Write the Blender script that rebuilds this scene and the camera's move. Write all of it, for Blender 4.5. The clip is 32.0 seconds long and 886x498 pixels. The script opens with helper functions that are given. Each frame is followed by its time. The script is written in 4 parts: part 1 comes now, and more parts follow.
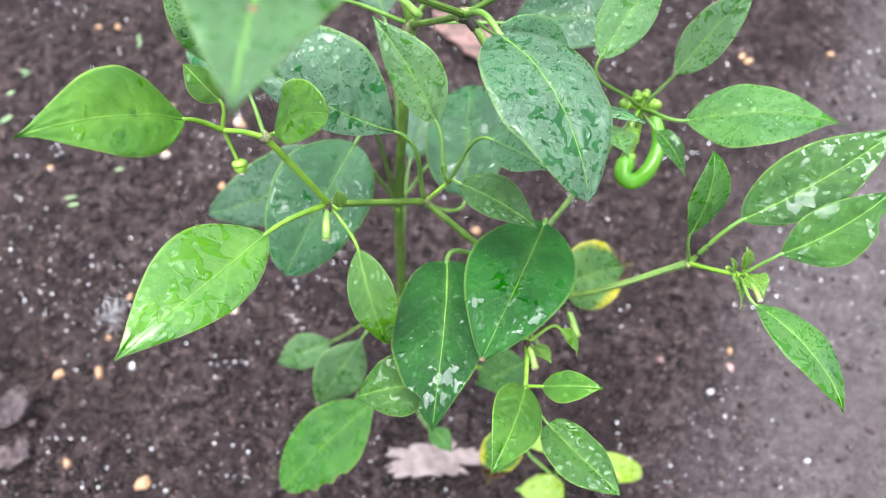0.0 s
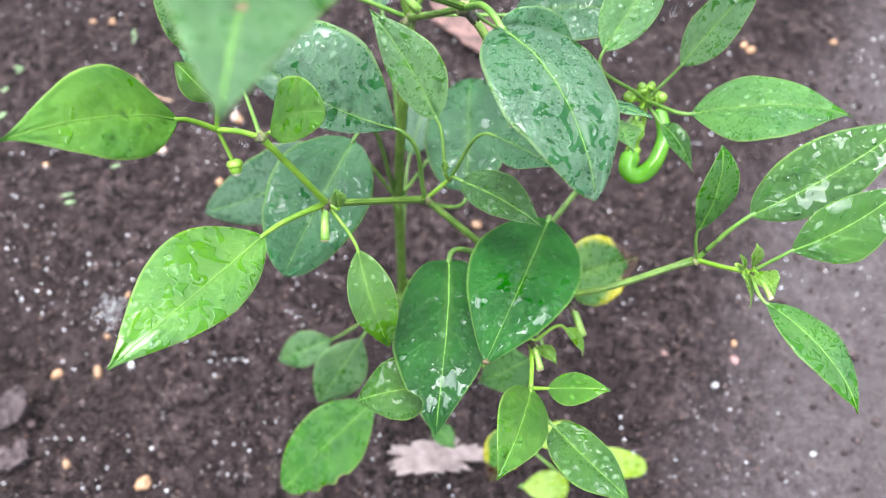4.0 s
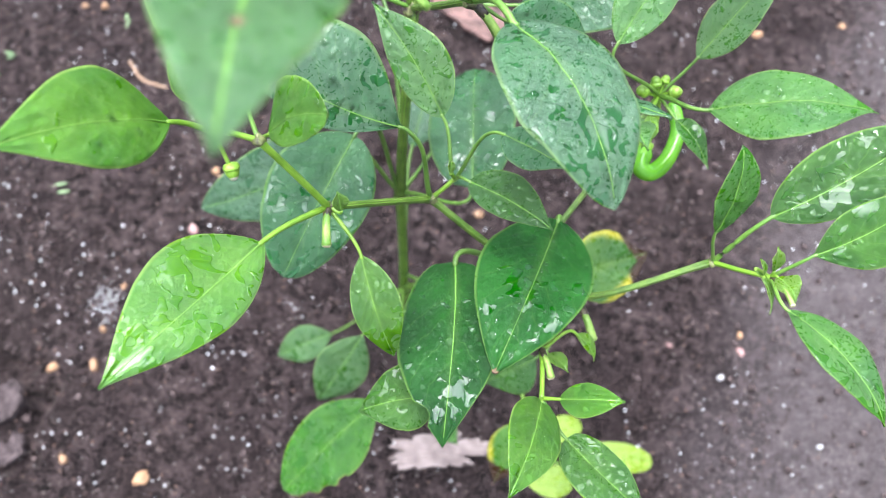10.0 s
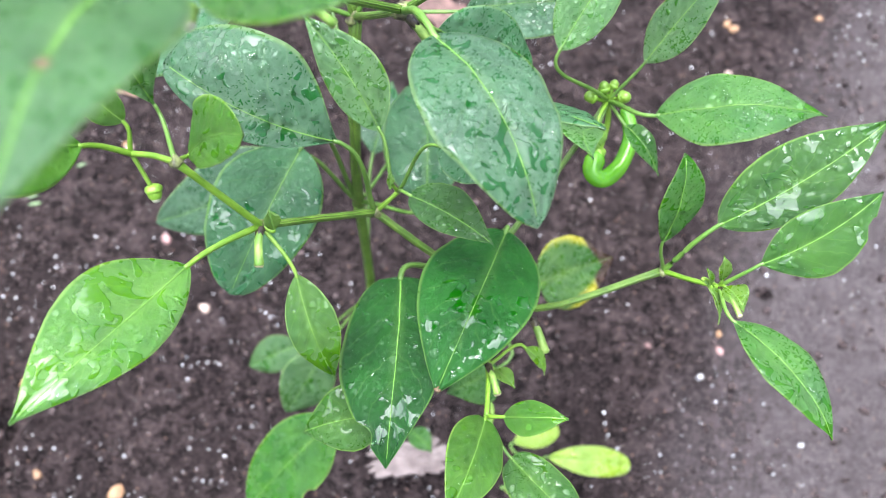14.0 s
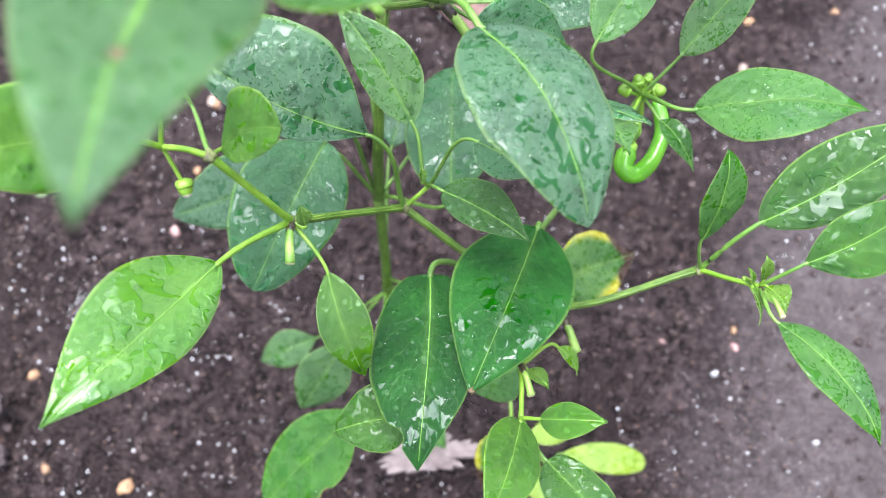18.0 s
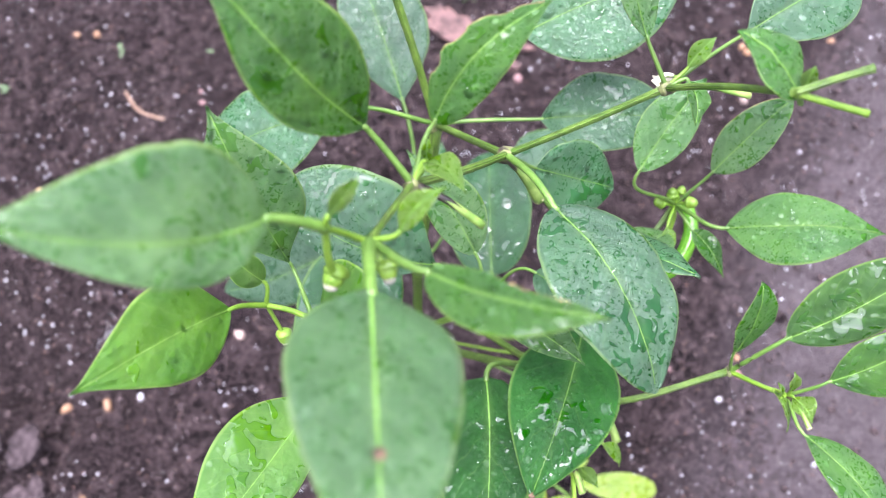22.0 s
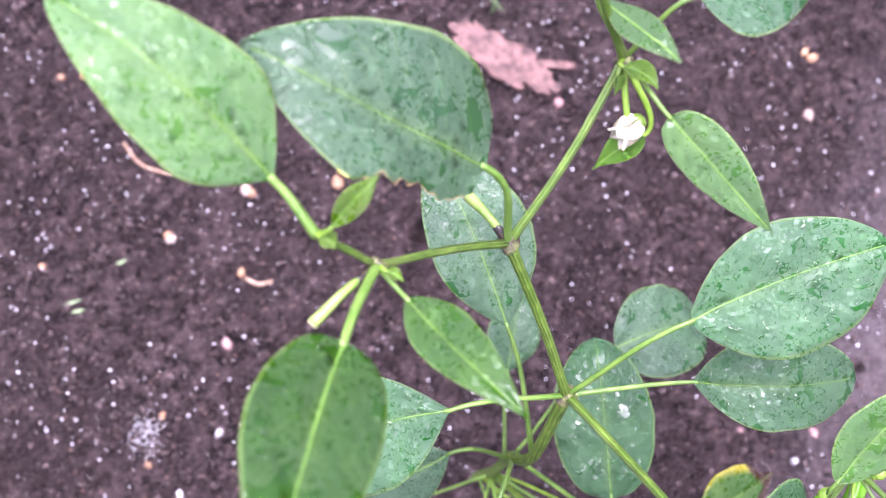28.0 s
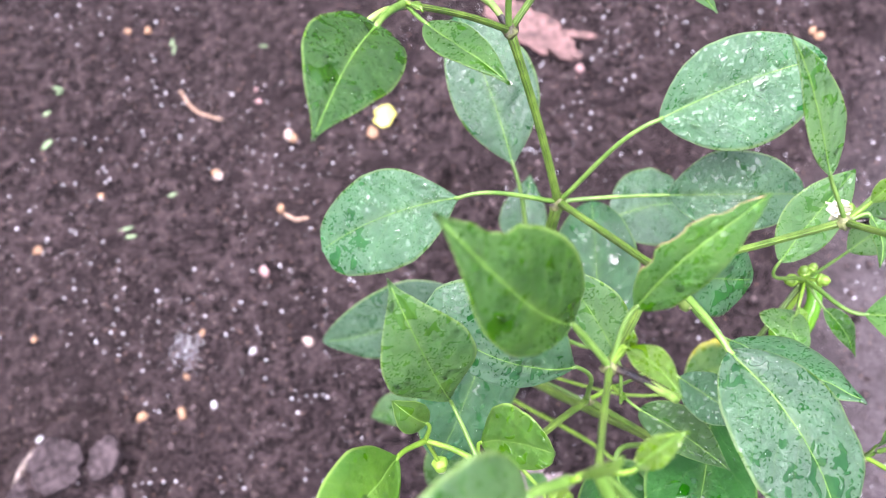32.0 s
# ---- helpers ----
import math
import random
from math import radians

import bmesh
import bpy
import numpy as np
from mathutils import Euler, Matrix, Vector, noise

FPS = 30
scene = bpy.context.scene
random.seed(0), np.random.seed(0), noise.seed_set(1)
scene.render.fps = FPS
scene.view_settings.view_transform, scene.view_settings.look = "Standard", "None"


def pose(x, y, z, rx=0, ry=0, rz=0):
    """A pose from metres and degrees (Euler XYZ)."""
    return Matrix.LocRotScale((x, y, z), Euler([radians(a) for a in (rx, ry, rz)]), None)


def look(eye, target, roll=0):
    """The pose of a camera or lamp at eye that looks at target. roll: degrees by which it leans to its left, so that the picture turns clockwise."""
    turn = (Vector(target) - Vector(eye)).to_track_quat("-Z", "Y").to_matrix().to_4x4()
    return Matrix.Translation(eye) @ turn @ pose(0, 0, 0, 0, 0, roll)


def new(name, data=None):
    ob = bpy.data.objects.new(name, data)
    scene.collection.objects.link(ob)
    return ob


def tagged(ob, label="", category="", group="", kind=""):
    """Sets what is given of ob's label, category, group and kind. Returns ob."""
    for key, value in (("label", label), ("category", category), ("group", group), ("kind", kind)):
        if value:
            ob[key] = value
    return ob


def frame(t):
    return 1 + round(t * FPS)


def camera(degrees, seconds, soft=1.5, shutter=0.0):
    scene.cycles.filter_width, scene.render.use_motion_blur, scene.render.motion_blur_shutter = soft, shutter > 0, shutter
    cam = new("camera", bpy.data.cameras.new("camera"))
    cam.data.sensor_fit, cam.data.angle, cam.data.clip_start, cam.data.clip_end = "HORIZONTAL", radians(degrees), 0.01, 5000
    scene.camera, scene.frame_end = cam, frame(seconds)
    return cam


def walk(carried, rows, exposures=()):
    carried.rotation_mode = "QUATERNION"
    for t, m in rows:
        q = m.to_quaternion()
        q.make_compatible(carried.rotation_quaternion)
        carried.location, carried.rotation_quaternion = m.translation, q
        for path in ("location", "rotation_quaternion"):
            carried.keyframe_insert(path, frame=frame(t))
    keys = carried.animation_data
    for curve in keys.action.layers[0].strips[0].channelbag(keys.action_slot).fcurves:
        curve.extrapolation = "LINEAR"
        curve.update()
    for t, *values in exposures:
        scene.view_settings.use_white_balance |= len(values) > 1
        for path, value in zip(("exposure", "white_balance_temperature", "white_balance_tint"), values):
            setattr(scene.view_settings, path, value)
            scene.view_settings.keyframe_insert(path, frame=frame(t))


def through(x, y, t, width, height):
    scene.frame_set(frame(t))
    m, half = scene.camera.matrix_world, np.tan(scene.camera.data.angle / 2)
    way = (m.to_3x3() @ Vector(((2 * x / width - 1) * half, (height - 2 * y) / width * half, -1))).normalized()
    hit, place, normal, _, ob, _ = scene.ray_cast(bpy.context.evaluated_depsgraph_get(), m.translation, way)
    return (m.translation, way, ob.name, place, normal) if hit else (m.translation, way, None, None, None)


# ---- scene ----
cam = camera(56.78, 32.0, soft=1.0)
cam.data.dof.use_dof, cam.data.dof.focus_distance, cam.data.dof.aperture_fstop = True, 0.33, 10.5
ROWS = [
    (0.0, 0.0000, -0.0000, 0.8747, 25.957, 0.458, -0.045),
    (0.5, -0.0011, 0.0002, 0.8732, 25.854, 0.411, -0.008),
    (1.0, -0.0013, 0.0027, 0.8717, 25.755, 0.439, -0.130),
    (1.5, -0.0042, 0.0041, 0.8692, 25.621, 0.415, -0.203),
    (2.0, -0.0032, 0.0065, 0.8678, 25.560, 0.463, -0.230),
    (2.5, 0.0020, 0.0112, 0.8666, 25.488, 0.527, -0.311),
    (3.0, 0.0020, 0.0064, 0.8699, 25.476, 0.637, -0.351),
    (3.5, 0.0007, 0.0050, 0.8706, 25.467, 0.705, -0.420),
    (5.5, -0.0047, 0.0242, 0.8518, 24.267, 0.461, -1.085),
    (6.0, -0.0055, 0.0245, 0.8529, 24.014, 0.416, -1.154),
    (6.5, -0.0024, 0.0251, 0.8545, 23.864, 0.325, -1.042),
    (7.0, -0.0089, 0.0284, 0.8491, 23.771, 0.192, -0.795),
    (7.5, -0.0191, 0.0332, 0.8482, 23.734, 0.132, -0.529),
    (8.0, -0.0250, 0.0343, 0.8509, 23.727, 0.159, -0.322),
    (8.5, -0.0185, 0.0308, 0.8541, 23.742, 0.236, -0.262),
    (9.0, -0.0111, 0.0296, 0.8559, 23.819, 0.374, -0.383),
    (9.5, -0.0103, 0.0263, 0.8581, 23.904, 0.480, -0.529),
    (10.0, -0.0050, 0.0243, 0.8571, 23.999, 0.581, -0.713),
    (10.5, -0.0022, 0.0273, 0.8569, 24.003, 0.653, -0.929),
    (11.0, -0.0004, 0.0308, 0.8553, 23.966, 0.718, -1.096),
    (11.5, 0.0038, 0.0313, 0.8552, 23.922, 0.757, -1.342),
    (12.0, 0.0034, 0.0321, 0.8550, 23.958, 0.765, -1.533),
    (12.5, 0.0039, 0.0281, 0.8580, 23.964, 0.784, -1.722),
    (13.0, 0.0148, 0.0278, 0.8549, 23.931, 0.833, -1.851),
    (13.5, 0.0209, 0.0287, 0.8522, 23.844, 0.916, -1.941),
    (14.0, 0.0209, 0.0348, 0.8521, 23.747, 1.006, -1.913),
    (14.5, 0.0155, 0.0442, 0.8493, 23.571, 1.029, -1.798),
    (15.0, 0.0099, 0.0409, 0.8509, 23.455, 0.998, -1.690),
    (15.5, 0.0033, 0.0382, 0.8509, 23.374, 0.948, -1.588),
    (17.5, 0.0083, 0.0409, 0.8476, 23.174, 0.872, -1.684),
    (18.0, 0.0059, 0.0411, 0.8446, 23.181, 0.792, -1.694),
    (18.5, 0.0027, 0.0385, 0.8472, 23.134, 0.687, -1.753),
    (19.0, -0.0030, 0.0374, 0.8500, 23.062, 0.559, -1.845),
    (19.5, -0.0160, 0.0393, 0.8606, 22.968, 0.545, -2.020),
    (20.0, -0.0158, 0.0463, 0.8822, 22.919, 0.663, -2.101),
    (20.5, -0.0189, 0.0598, 0.8873, 22.716, 0.747, -2.292),
    (21.0, -0.0239, 0.0699, 0.9044, 22.412, 0.701, -2.417),
    (21.5, -0.0225, 0.0743, 0.9065, 21.913, 0.437, -2.643),
    (22.0, -0.0271, 0.0911, 0.9039, 21.285, -0.012, -2.586),
    (22.5, -0.0363, 0.1070, 0.8994, 20.673, -0.402, -2.360),
    (23.0, -0.0438, 0.1204, 0.9022, 20.280, -0.591, -2.069),
    (23.5, -0.0379, 0.1234, 0.9067, 20.124, -0.440, -1.774),
    (24.0, -0.0309, 0.1248, 0.9058, 20.042, -0.048, -1.609),
    (24.5, -0.0328, 0.1408, 0.8955, 19.754, 0.352, -1.759),
    (25.0, -0.0430, 0.1663, 0.8866, 19.158, 0.580, -2.142),
    (25.5, -0.0520, 0.1963, 0.8816, 18.055, 0.669, -2.884),
    (26.0, -0.0546, 0.2302, 0.8796, 17.214, 0.749, -3.472),
    (26.5, -0.0621, 0.2452, 0.8900, 16.166, 0.530, -4.469),
    (28.5, -0.0774, 0.3011, 0.8809, 13.857, 0.103, -6.076),
    (29.0, -0.0723, 0.2948, 0.8845, 13.897, 0.124, -6.237),
    (29.5, -0.0688, 0.2825, 0.8915, 14.137, 0.151, -6.286),
    (30.0, -0.0620, 0.2744, 0.8910, 14.468, 0.253, -6.201),
    (30.5, -0.0643, 0.2629, 0.8958, 14.929, 0.546, -5.825),
    (31.0, -0.0720, 0.2454, 0.8955, 15.484, 0.906, -5.016),
    (31.5, -0.0764, 0.2166, 0.9075, 16.072, 1.276, -4.006),
    (32.0, -0.0782, 0.1690, 0.9215, 16.841, 1.472, -2.996),
]
walk(cam, [(t, pose(x, y, z, rx, ry, rz)) for t, x, y, z, rx, ry, rz in ROWS], [(0, 2.37, 6000, 8), (15, 2.32, 5850, 9), (20, 2.29, 5900, 15), (23, 2.29, 5800, 29), (26, 2.47, 5850, 31), (28.5, 2.45, 5850, 42), (30.5, 2.46, 5850, 42), (32, 2.50, 5950, 29)])

# ---- light ----
world = bpy.data.worlds.new("overcast_sky")
scene.world = world
world.use_nodes = True
wt = world.node_tree
sky = wt.nodes.new("ShaderNodeTexSky")
sky.sky_type, sky.sun_disc = "NISHITA", False
sky.sun_elevation, sky.sun_rotation = radians(83), radians(-20)
sky.air_density, sky.dust_density, sky.ozone_density = 1.0, 6.0, 1.0
grey = wt.nodes.new("ShaderNodeHueSaturation")
grey.inputs["Saturation"].default_value = 0.55
wt.links.new(sky.outputs["Color"], grey.inputs["Color"])
wt.links.new(grey.outputs["Color"], wt.nodes["Background"].inputs["Color"])
wt.nodes["Background"].inputs["Strength"].default_value = 0.10
sun = new("sun", bpy.data.lights.new("sun", "SUN"))
sun.data.energy, sun.data.angle, sun.data.color = 1.5, radians(72), (0.985, 0.99, 1.0)
sun.matrix_world = look((-0.08, 0.15, 1.6), (0, 0, 0))
scene.view_settings.exposure = 2.1


# ---- materials ----
class Nodes:
    """Short calls for building a node material."""

    def __init__(self, name):
        self.mat = bpy.data.materials.new(name)
        self.mat.use_nodes = True
        self.tree = self.mat.node_tree
        self.bsdf = self.tree.nodes["Principled BSDF"]
        self.out = self.tree.nodes["Material Output"]

    def put(self, socket, value):
        if isinstance(value, bpy.types.NodeSocket):
            self.tree.links.new(value, socket)
        elif isinstance(value, tuple) and len(value) == 3 and len(socket.default_value) == 4:
            socket.default_value = (*value, 1.0)
        else:
            socket.default_value = value

    def add(self, kind, **inputs):
        n = self.tree.nodes.new(kind)
        for key, value in inputs.items():
            self.put(n.inputs[key.replace("_", " ")], value)
        return n

    def noise(self, scale, detail=4.0, rough=0.55, vec=None, warp=0.0):
        n = self.add("ShaderNodeTexNoise", Scale=scale, Detail=detail, Roughness=rough, Distortion=warp)
        if vec is not None:
            self.tree.links.new(vec, n.inputs["Vector"])
        return n.outputs["Fac"]

    def ramp(self, fac, low, high, a=0.0, b=1.0):
        n = self.tree.nodes.new("ShaderNodeMapRange")
        n.interpolation_type = "SMOOTHSTEP"
        for i, x in enumerate((fac, low, high, a, b)):
            self.put(n.inputs[i], x)
        return n.outputs["Result"]

    def maths(self, op, a, b=0.0, c=0.0):
        n = self.tree.nodes.new("ShaderNodeMath")
        n.operation = op
        for i, x in enumerate((a, b, c)):
            self.put(n.inputs[i], x)
        return n.outputs[0]

    def mix(self, fac, a, b):
        n = self.tree.nodes.new("ShaderNodeMix")
        n.data_type = "RGBA"
        self.put(n.inputs[0], fac)
        self.put(n.inputs[6], a)
        self.put(n.inputs[7], b)
        return n.outputs[2]

    def coords(self):
        return self.tree.nodes.new("ShaderNodeTexCoord")

    def chance(self):
        return self.tree.nodes.new("ShaderNodeObjectInfo").outputs["Random"]

    def bump(self, height, strength, distance):
        n = self.add("ShaderNodeBump", Strength=strength, Distance=distance, Height=height)
        return n.outputs["Normal"]

    def set(self, **inputs):
        for key, value in inputs.items():
            self.put(self.bsdf.inputs[key.replace("_", " ")], value)
        return self.mat


def leaf_material(name, dark, light, vein, through, wax=0.6, wet=1.0, scorch=0.0, beaded=1.0):
    """Wet leaf skin: waxy and dull where dry, smooth under films of rain water; veins from the leaf's own length and width."""
    m = Nodes(name)
    uv = m.coords().outputs["UV"]
    place = m.coords().outputs["Object"]
    sep = m.add("ShaderNodeSeparateXYZ", Vector=uv)
    along, across = sep.outputs[0], sep.outputs[1]
    off = m.maths("ABSOLUTE", m.maths("SUBTRACT", across, 0.5))
    waver = m.maths("MULTIPLY", m.noise(9.0, 2.0, 0.5, uv), 0.10)
    phase = m.maths("ADD", m.maths("SUBTRACT", m.maths("MULTIPLY", along, 7.0), m.maths("MULTIPLY", off, 4.2)), m.maths("MULTIPLY", waver, 6.0))
    ridge = m.maths("ABSOLUTE", m.maths("SUBTRACT", m.maths("FRACT", phase), 0.5))
    veins = m.ramp(ridge, 0.0, 0.05, 1.0, 0.0)
    quilt = m.noise(210.0, 3.0, 0.5, place, 0.4)
    blotch = m.noise(45.0, 5.0, 0.6, place)
    base = m.mix(m.ramp(blotch, 0.3, 0.7), dark, light)
    tone = m.add("ShaderNodeHueSaturation", Color=base, Value=m.ramp(m.chance(), 0.0, 1.0, 0.80, 1.17))
    base = m.mix(m.maths("MULTIPLY", veins, 0.16), tone.outputs["Color"], vein)
    near_rib = m.maths("MULTIPLY", m.ramp(off, 0.0, 0.10, 0.30, 0.0), m.ramp(along, 0.1, 0.95, 1.0, 0.35))
    base = m.mix(near_rib, base, m.mix(0.55, base, vein))
    base = m.mix(m.ramp(off, 0.468, 0.492, 0.0, 0.65), base, vein)
    if scorch:
        rim = m.maths("ADD", m.maths("MULTIPLY", off, 1.1), m.maths("MULTIPLY", blotch, 0.35))
        yellow = m.ramp(m.maths("ADD", rim, m.maths("MULTIPLY", along, 0.40)), 0.72, 0.90)
        base = m.mix(yellow, base, (0.46, 0.42, 0.03))
        ragged = m.maths("MULTIPLY", m.noise(90.0, 4.0, 0.6, place), 0.30)
        corner = m.maths("ADD", m.maths("ADD", m.maths("MULTIPLY", off, 0.25), along), ragged)
        base = m.mix(m.ramp(corner, 0.90, 0.96), base, (0.06, 0.026, 0.012))
    spread = m.maths("ADD", m.noise(150.0, 1.0, 0.4, place, 1.0), m.maths("MULTIPLY", m.noise(42.0, 2.0, 0.5, place), 0.8))
    spread = m.maths("ADD", spread, m.ramp(along, 0.35, 0.95, -0.03, 0.05))
    film = m.ramp(spread, wet, wet + 0.04)
    specks = m.maths("ADD", m.noise(430.0, 1.0, 0.4, place, 1.6), m.maths("MULTIPLY", m.noise(60.0, 2.0, 0.5, place), 0.35))
    if beaded:
        film = m.maths("MAXIMUM", film, m.ramp(specks, wet * 0.22 + 0.565, wet * 0.22 + 0.59))
    base = m.mix(film, base, m.add("ShaderNodeHueSaturation", Color=base, Saturation=1.08, Value=0.73 if beaded else 0.84).outputs["Color"])
    rough = m.maths("ADD", m.maths("MULTIPLY", film, -0.33), m.ramp(quilt, 0.3, 0.7, 0.36, 0.50))
    height = m.maths("ADD", m.maths("MULTIPLY", quilt, m.maths("SUBTRACT", 1.0, m.maths("MULTIPLY", film, 0.97))), m.maths("MULTIPLY", m.ramp(ridge, 0.0, 0.25, 1.0, 0.0), -0.09))
    height = m.maths("ADD", height, m.maths("MULTIPLY", film, 0.9))
    cells = m.add("ShaderNodeTexVoronoi", Scale=230.0)
    cells.feature = "DISTANCE_TO_EDGE"
    m.tree.links.new(m.mix(0.004, place, m.add("ShaderNodeTexNoise", Scale=150.0).outputs["Color"]), cells.inputs["Vector"])
    puff = m.maths("MULTIPLY", m.ramp(cells.outputs["Distance"], 0.0, 0.30), m.maths("SUBTRACT", 0.36, m.maths("MULTIPLY", film, 0.355)))
    normal = m.bump(m.maths("ADD", height, puff), 0.7, 0.0010)
    m.set(Base_Color=base, Roughness=rough, Normal=normal, Specular_IOR_Level=m.ramp(film, 0.0, 1.0, wax + (0.26 if beaded else 0.10), 0.48 if beaded else 0.62))
    sheer = m.add("ShaderNodeBsdfTranslucent", Color=m.mix(0.5, base, light), Normal=normal)
    blend = m.tree.nodes.new("ShaderNodeMixShader")
    blend.inputs[0].default_value = through
    m.tree.links.new(m.bsdf.outputs[0], blend.inputs[1])
    m.tree.links.new(sheer.outputs[0], blend.inputs[2])
    m.tree.links.new(blend.outputs[0], m.out.inputs["Surface"])
    return m.mat


def stem_material(name="ribbed green stem", streak=0.45):
    m = Nodes(name)
    uv = m.coords().outputs["UV"]
    place = m.coords().outputs["Object"]
    sep = m.add("ShaderNodeSeparateXYZ", Vector=uv)
    turn = m.maths("SINE", m.maths("ADD", m.maths("MULTIPLY", sep.outputs[1], 62.8), m.maths("MULTIPLY", m.noise(60.0, 2.0, 0.5, place), 4.5)))
    dash = m.ramp(m.noise(210.0, 3.0, 0.6, place), 0.40, 0.55, 0.25, 1.0)
    stripe = m.maths("MULTIPLY", m.ramp(turn, streak, streak + 0.4), dash)
    base = m.mix(m.ramp(m.noise(120.0, 3.0, 0.5, place), 0.35, 0.65), (0.075, 0.155, 0.014), (0.135, 0.235, 0.030))
    base = m.mix(m.maths("MULTIPLY", stripe, 0.74), base, (0.030, 0.026, 0.018))
    return m.set(Base_Color=base, Roughness=0.38, Normal=m.bump(turn, 0.5, 0.0004), Specular_IOR_Level=0.5)


def plain_material(name, a, b, scale, rough, bump=0.0006, spec=0.5, fine=4.0, through=0.0):
    m = Nodes(name)
    place = m.coords().outputs["Object"]
    n = m.noise(scale, 5.0, 0.6, place)
    fine_n = m.noise(scale * fine, 3.0, 0.6, place)
    tone = m.add("ShaderNodeHueSaturation", Color=m.mix(m.ramp(n, 0.32, 0.68), a, b), Value=m.ramp(m.chance(), 0.0, 1.0, 0.8, 1.2))
    m.set(Base_Color=tone.outputs["Color"], Roughness=m.ramp(fine_n, 0.2, 0.8, rough - 0.1, rough + 0.12), Normal=m.bump(fine_n, 0.6, bump), Specular_IOR_Level=spec)
    if through:
        m.set(Subsurface_Weight=through, Subsurface_Radius=(0.004, 0.006, 0.002))
    return m.mat


def soil_material():
    m = Nodes("damp dark garden soil")
    place = m.coords().outputs["Object"]
    broad = m.noise(5.0, 5.0, 0.6, place)
    crumb = m.noise(70.0, 7.0, 0.70, place)
    grain = m.noise(420.0, 4.0, 0.7, place)
    # Crumb tone; its near-black lows put the shade of crevices into the colour.
    base = m.mix(m.ramp(crumb, 0.41, 0.62), (0.0010, 0.0007, 0.0007), (0.100, 0.071, 0.070))
    patch = m.ramp(m.noise(15.0, 4.0, 0.6, place), 0.38, 0.55, 0.74, 0.0)
    base = m.mix(patch, base, (0.008, 0.005, 0.006))
    # Grain tone, widened: highs stand in for glints, lows for shaded pits.
    base = m.mix(m.ramp(grain, 0.52, 0.62, 0.0, 0.85), base, (0.150, 0.112, 0.106))
    base = m.mix(m.ramp(grain, 0.36, 0.48, 0.95, 0.0), base, (0.003, 0.002, 0.002))
    base = m.mix(m.ramp(broad, 0.42, 0.66, 0.0, 0.25), base, (0.050, 0.037, 0.035))
    speckle = m.noise(1100.0, 3.0, 0.7, place)
    # The finest noise paints more pit shade and glints the same way.
    base = m.mix(m.ramp(speckle, 0.36, 0.50, 0.55, 0.0), base, (0.004, 0.003, 0.003))
    base = m.mix(m.ramp(speckle, 0.56, 0.68, 0.0, 0.55), base, (0.200, 0.152, 0.146))
    spot = m.add("ShaderNodeSeparateXYZ", Vector=place)
    east, north = spot.outputs[0], spot.outputs[1]
    across_path = m.maths("ADD", m.maths("SUBTRACT", east, m.maths("MULTIPLY", north, 0.45)), m.maths("MULTIPLY", m.noise(2.2, 4.0, 0.6, place), 0.30))
    trodden = m.maths("MULTIPLY", m.ramp(across_path, 0.24, 0.43, 0.0, 0.85), m.ramp(across_path, 1.05, 1.35, 1.0, 0.0))
    base = m.mix(trodden, base, m.mix(m.ramp(m.maths("ADD", m.maths("MULTIPLY", grain, 0.4), m.maths("ADD", m.maths("MULTIPLY", crumb, 0.25), m.maths("MULTIPLY", speckle, 0.35))), 0.40, 0.60), (0.064, 0.050, 0.050), (0.235, 0.198, 0.200)))
    specks = m.add("ShaderNodeTexVoronoi", Scale=260.0)
    m.tree.links.new(place, specks.inputs["Vector"])
    pick = m.add("ShaderNodeSeparateColor", Color=specks.outputs["Color"])
    pale = m.maths("MULTIPLY", m.ramp(pick.outputs[0], 0.90, 0.93), m.ramp(specks.outputs["Distance"], 0.25, 0.42, 1.0, 0.0))
    base = m.mix(m.maths("MULTIPLY", pale, 0.8), base, m.mix(pick.outputs[1], (0.30, 0.17, 0.12), (0.28, 0.25, 0.24)))
    height = m.maths("ADD", m.maths("MULTIPLY", crumb, 0.7), m.maths("ADD", m.maths("MULTIPLY", grain, 0.55), m.maths("MULTIPLY", speckle, 0.25)))
    damp = m.ramp(m.noise(30.0, 4.0, 0.6, place), 0.35, 0.65, 0.38, 0.62)
    return m.set(Base_Color=base, Roughness=damp, Normal=m.bump(height, 1.0, 0.013), Specular_IOR_Level=0.06)


YOUNG = leaf_material("young bright green leaf", (0.0368, 0.1380, 0.0037), (0.0782, 0.2070, 0.0074), (0.26, 0.42, 0.07), 0.24, 0.5, 1.10, beaded=0.0)
YOUNG_WET = leaf_material("young leaf under rain water", (0.038, 0.140, 0.004), (0.078, 0.210, 0.008), (0.24, 0.40, 0.07), 0.22, 0.80, 0.95, beaded=0.0)
LIME = leaf_material("tender lime green leaf", (0.0750, 0.1875, 0.0075), (0.1275, 0.2550, 0.0150), (0.34, 0.48, 0.10), 0.26, 0.60, 1.06)
FRESH = leaf_material("fresh glossy green leaf", (0.0229, 0.1040, 0.0048), (0.0499, 0.1520, 0.0096), (0.22, 0.38, 0.06), 0.20, 0.42, 1.05)
DULL = leaf_material("dull green leaf", (0.022, 0.082, 0.012), (0.038, 0.112, 0.020), (0.15, 0.25, 0.06), 0.16, 0.75, 1.12)
DEEP = leaf_material("deep green glossy leaf", (0.012, 0.056, 0.004), (0.026, 0.088, 0.008), (0.15, 0.27, 0.05), 0.12, 0.26, 0.99)
MID = leaf_material("mid green leaf", (0.0231, 0.1038, 0.0069), (0.0489, 0.1533, 0.0119), (0.18, 0.32, 0.06), 0.20, 0.5, 1.06)
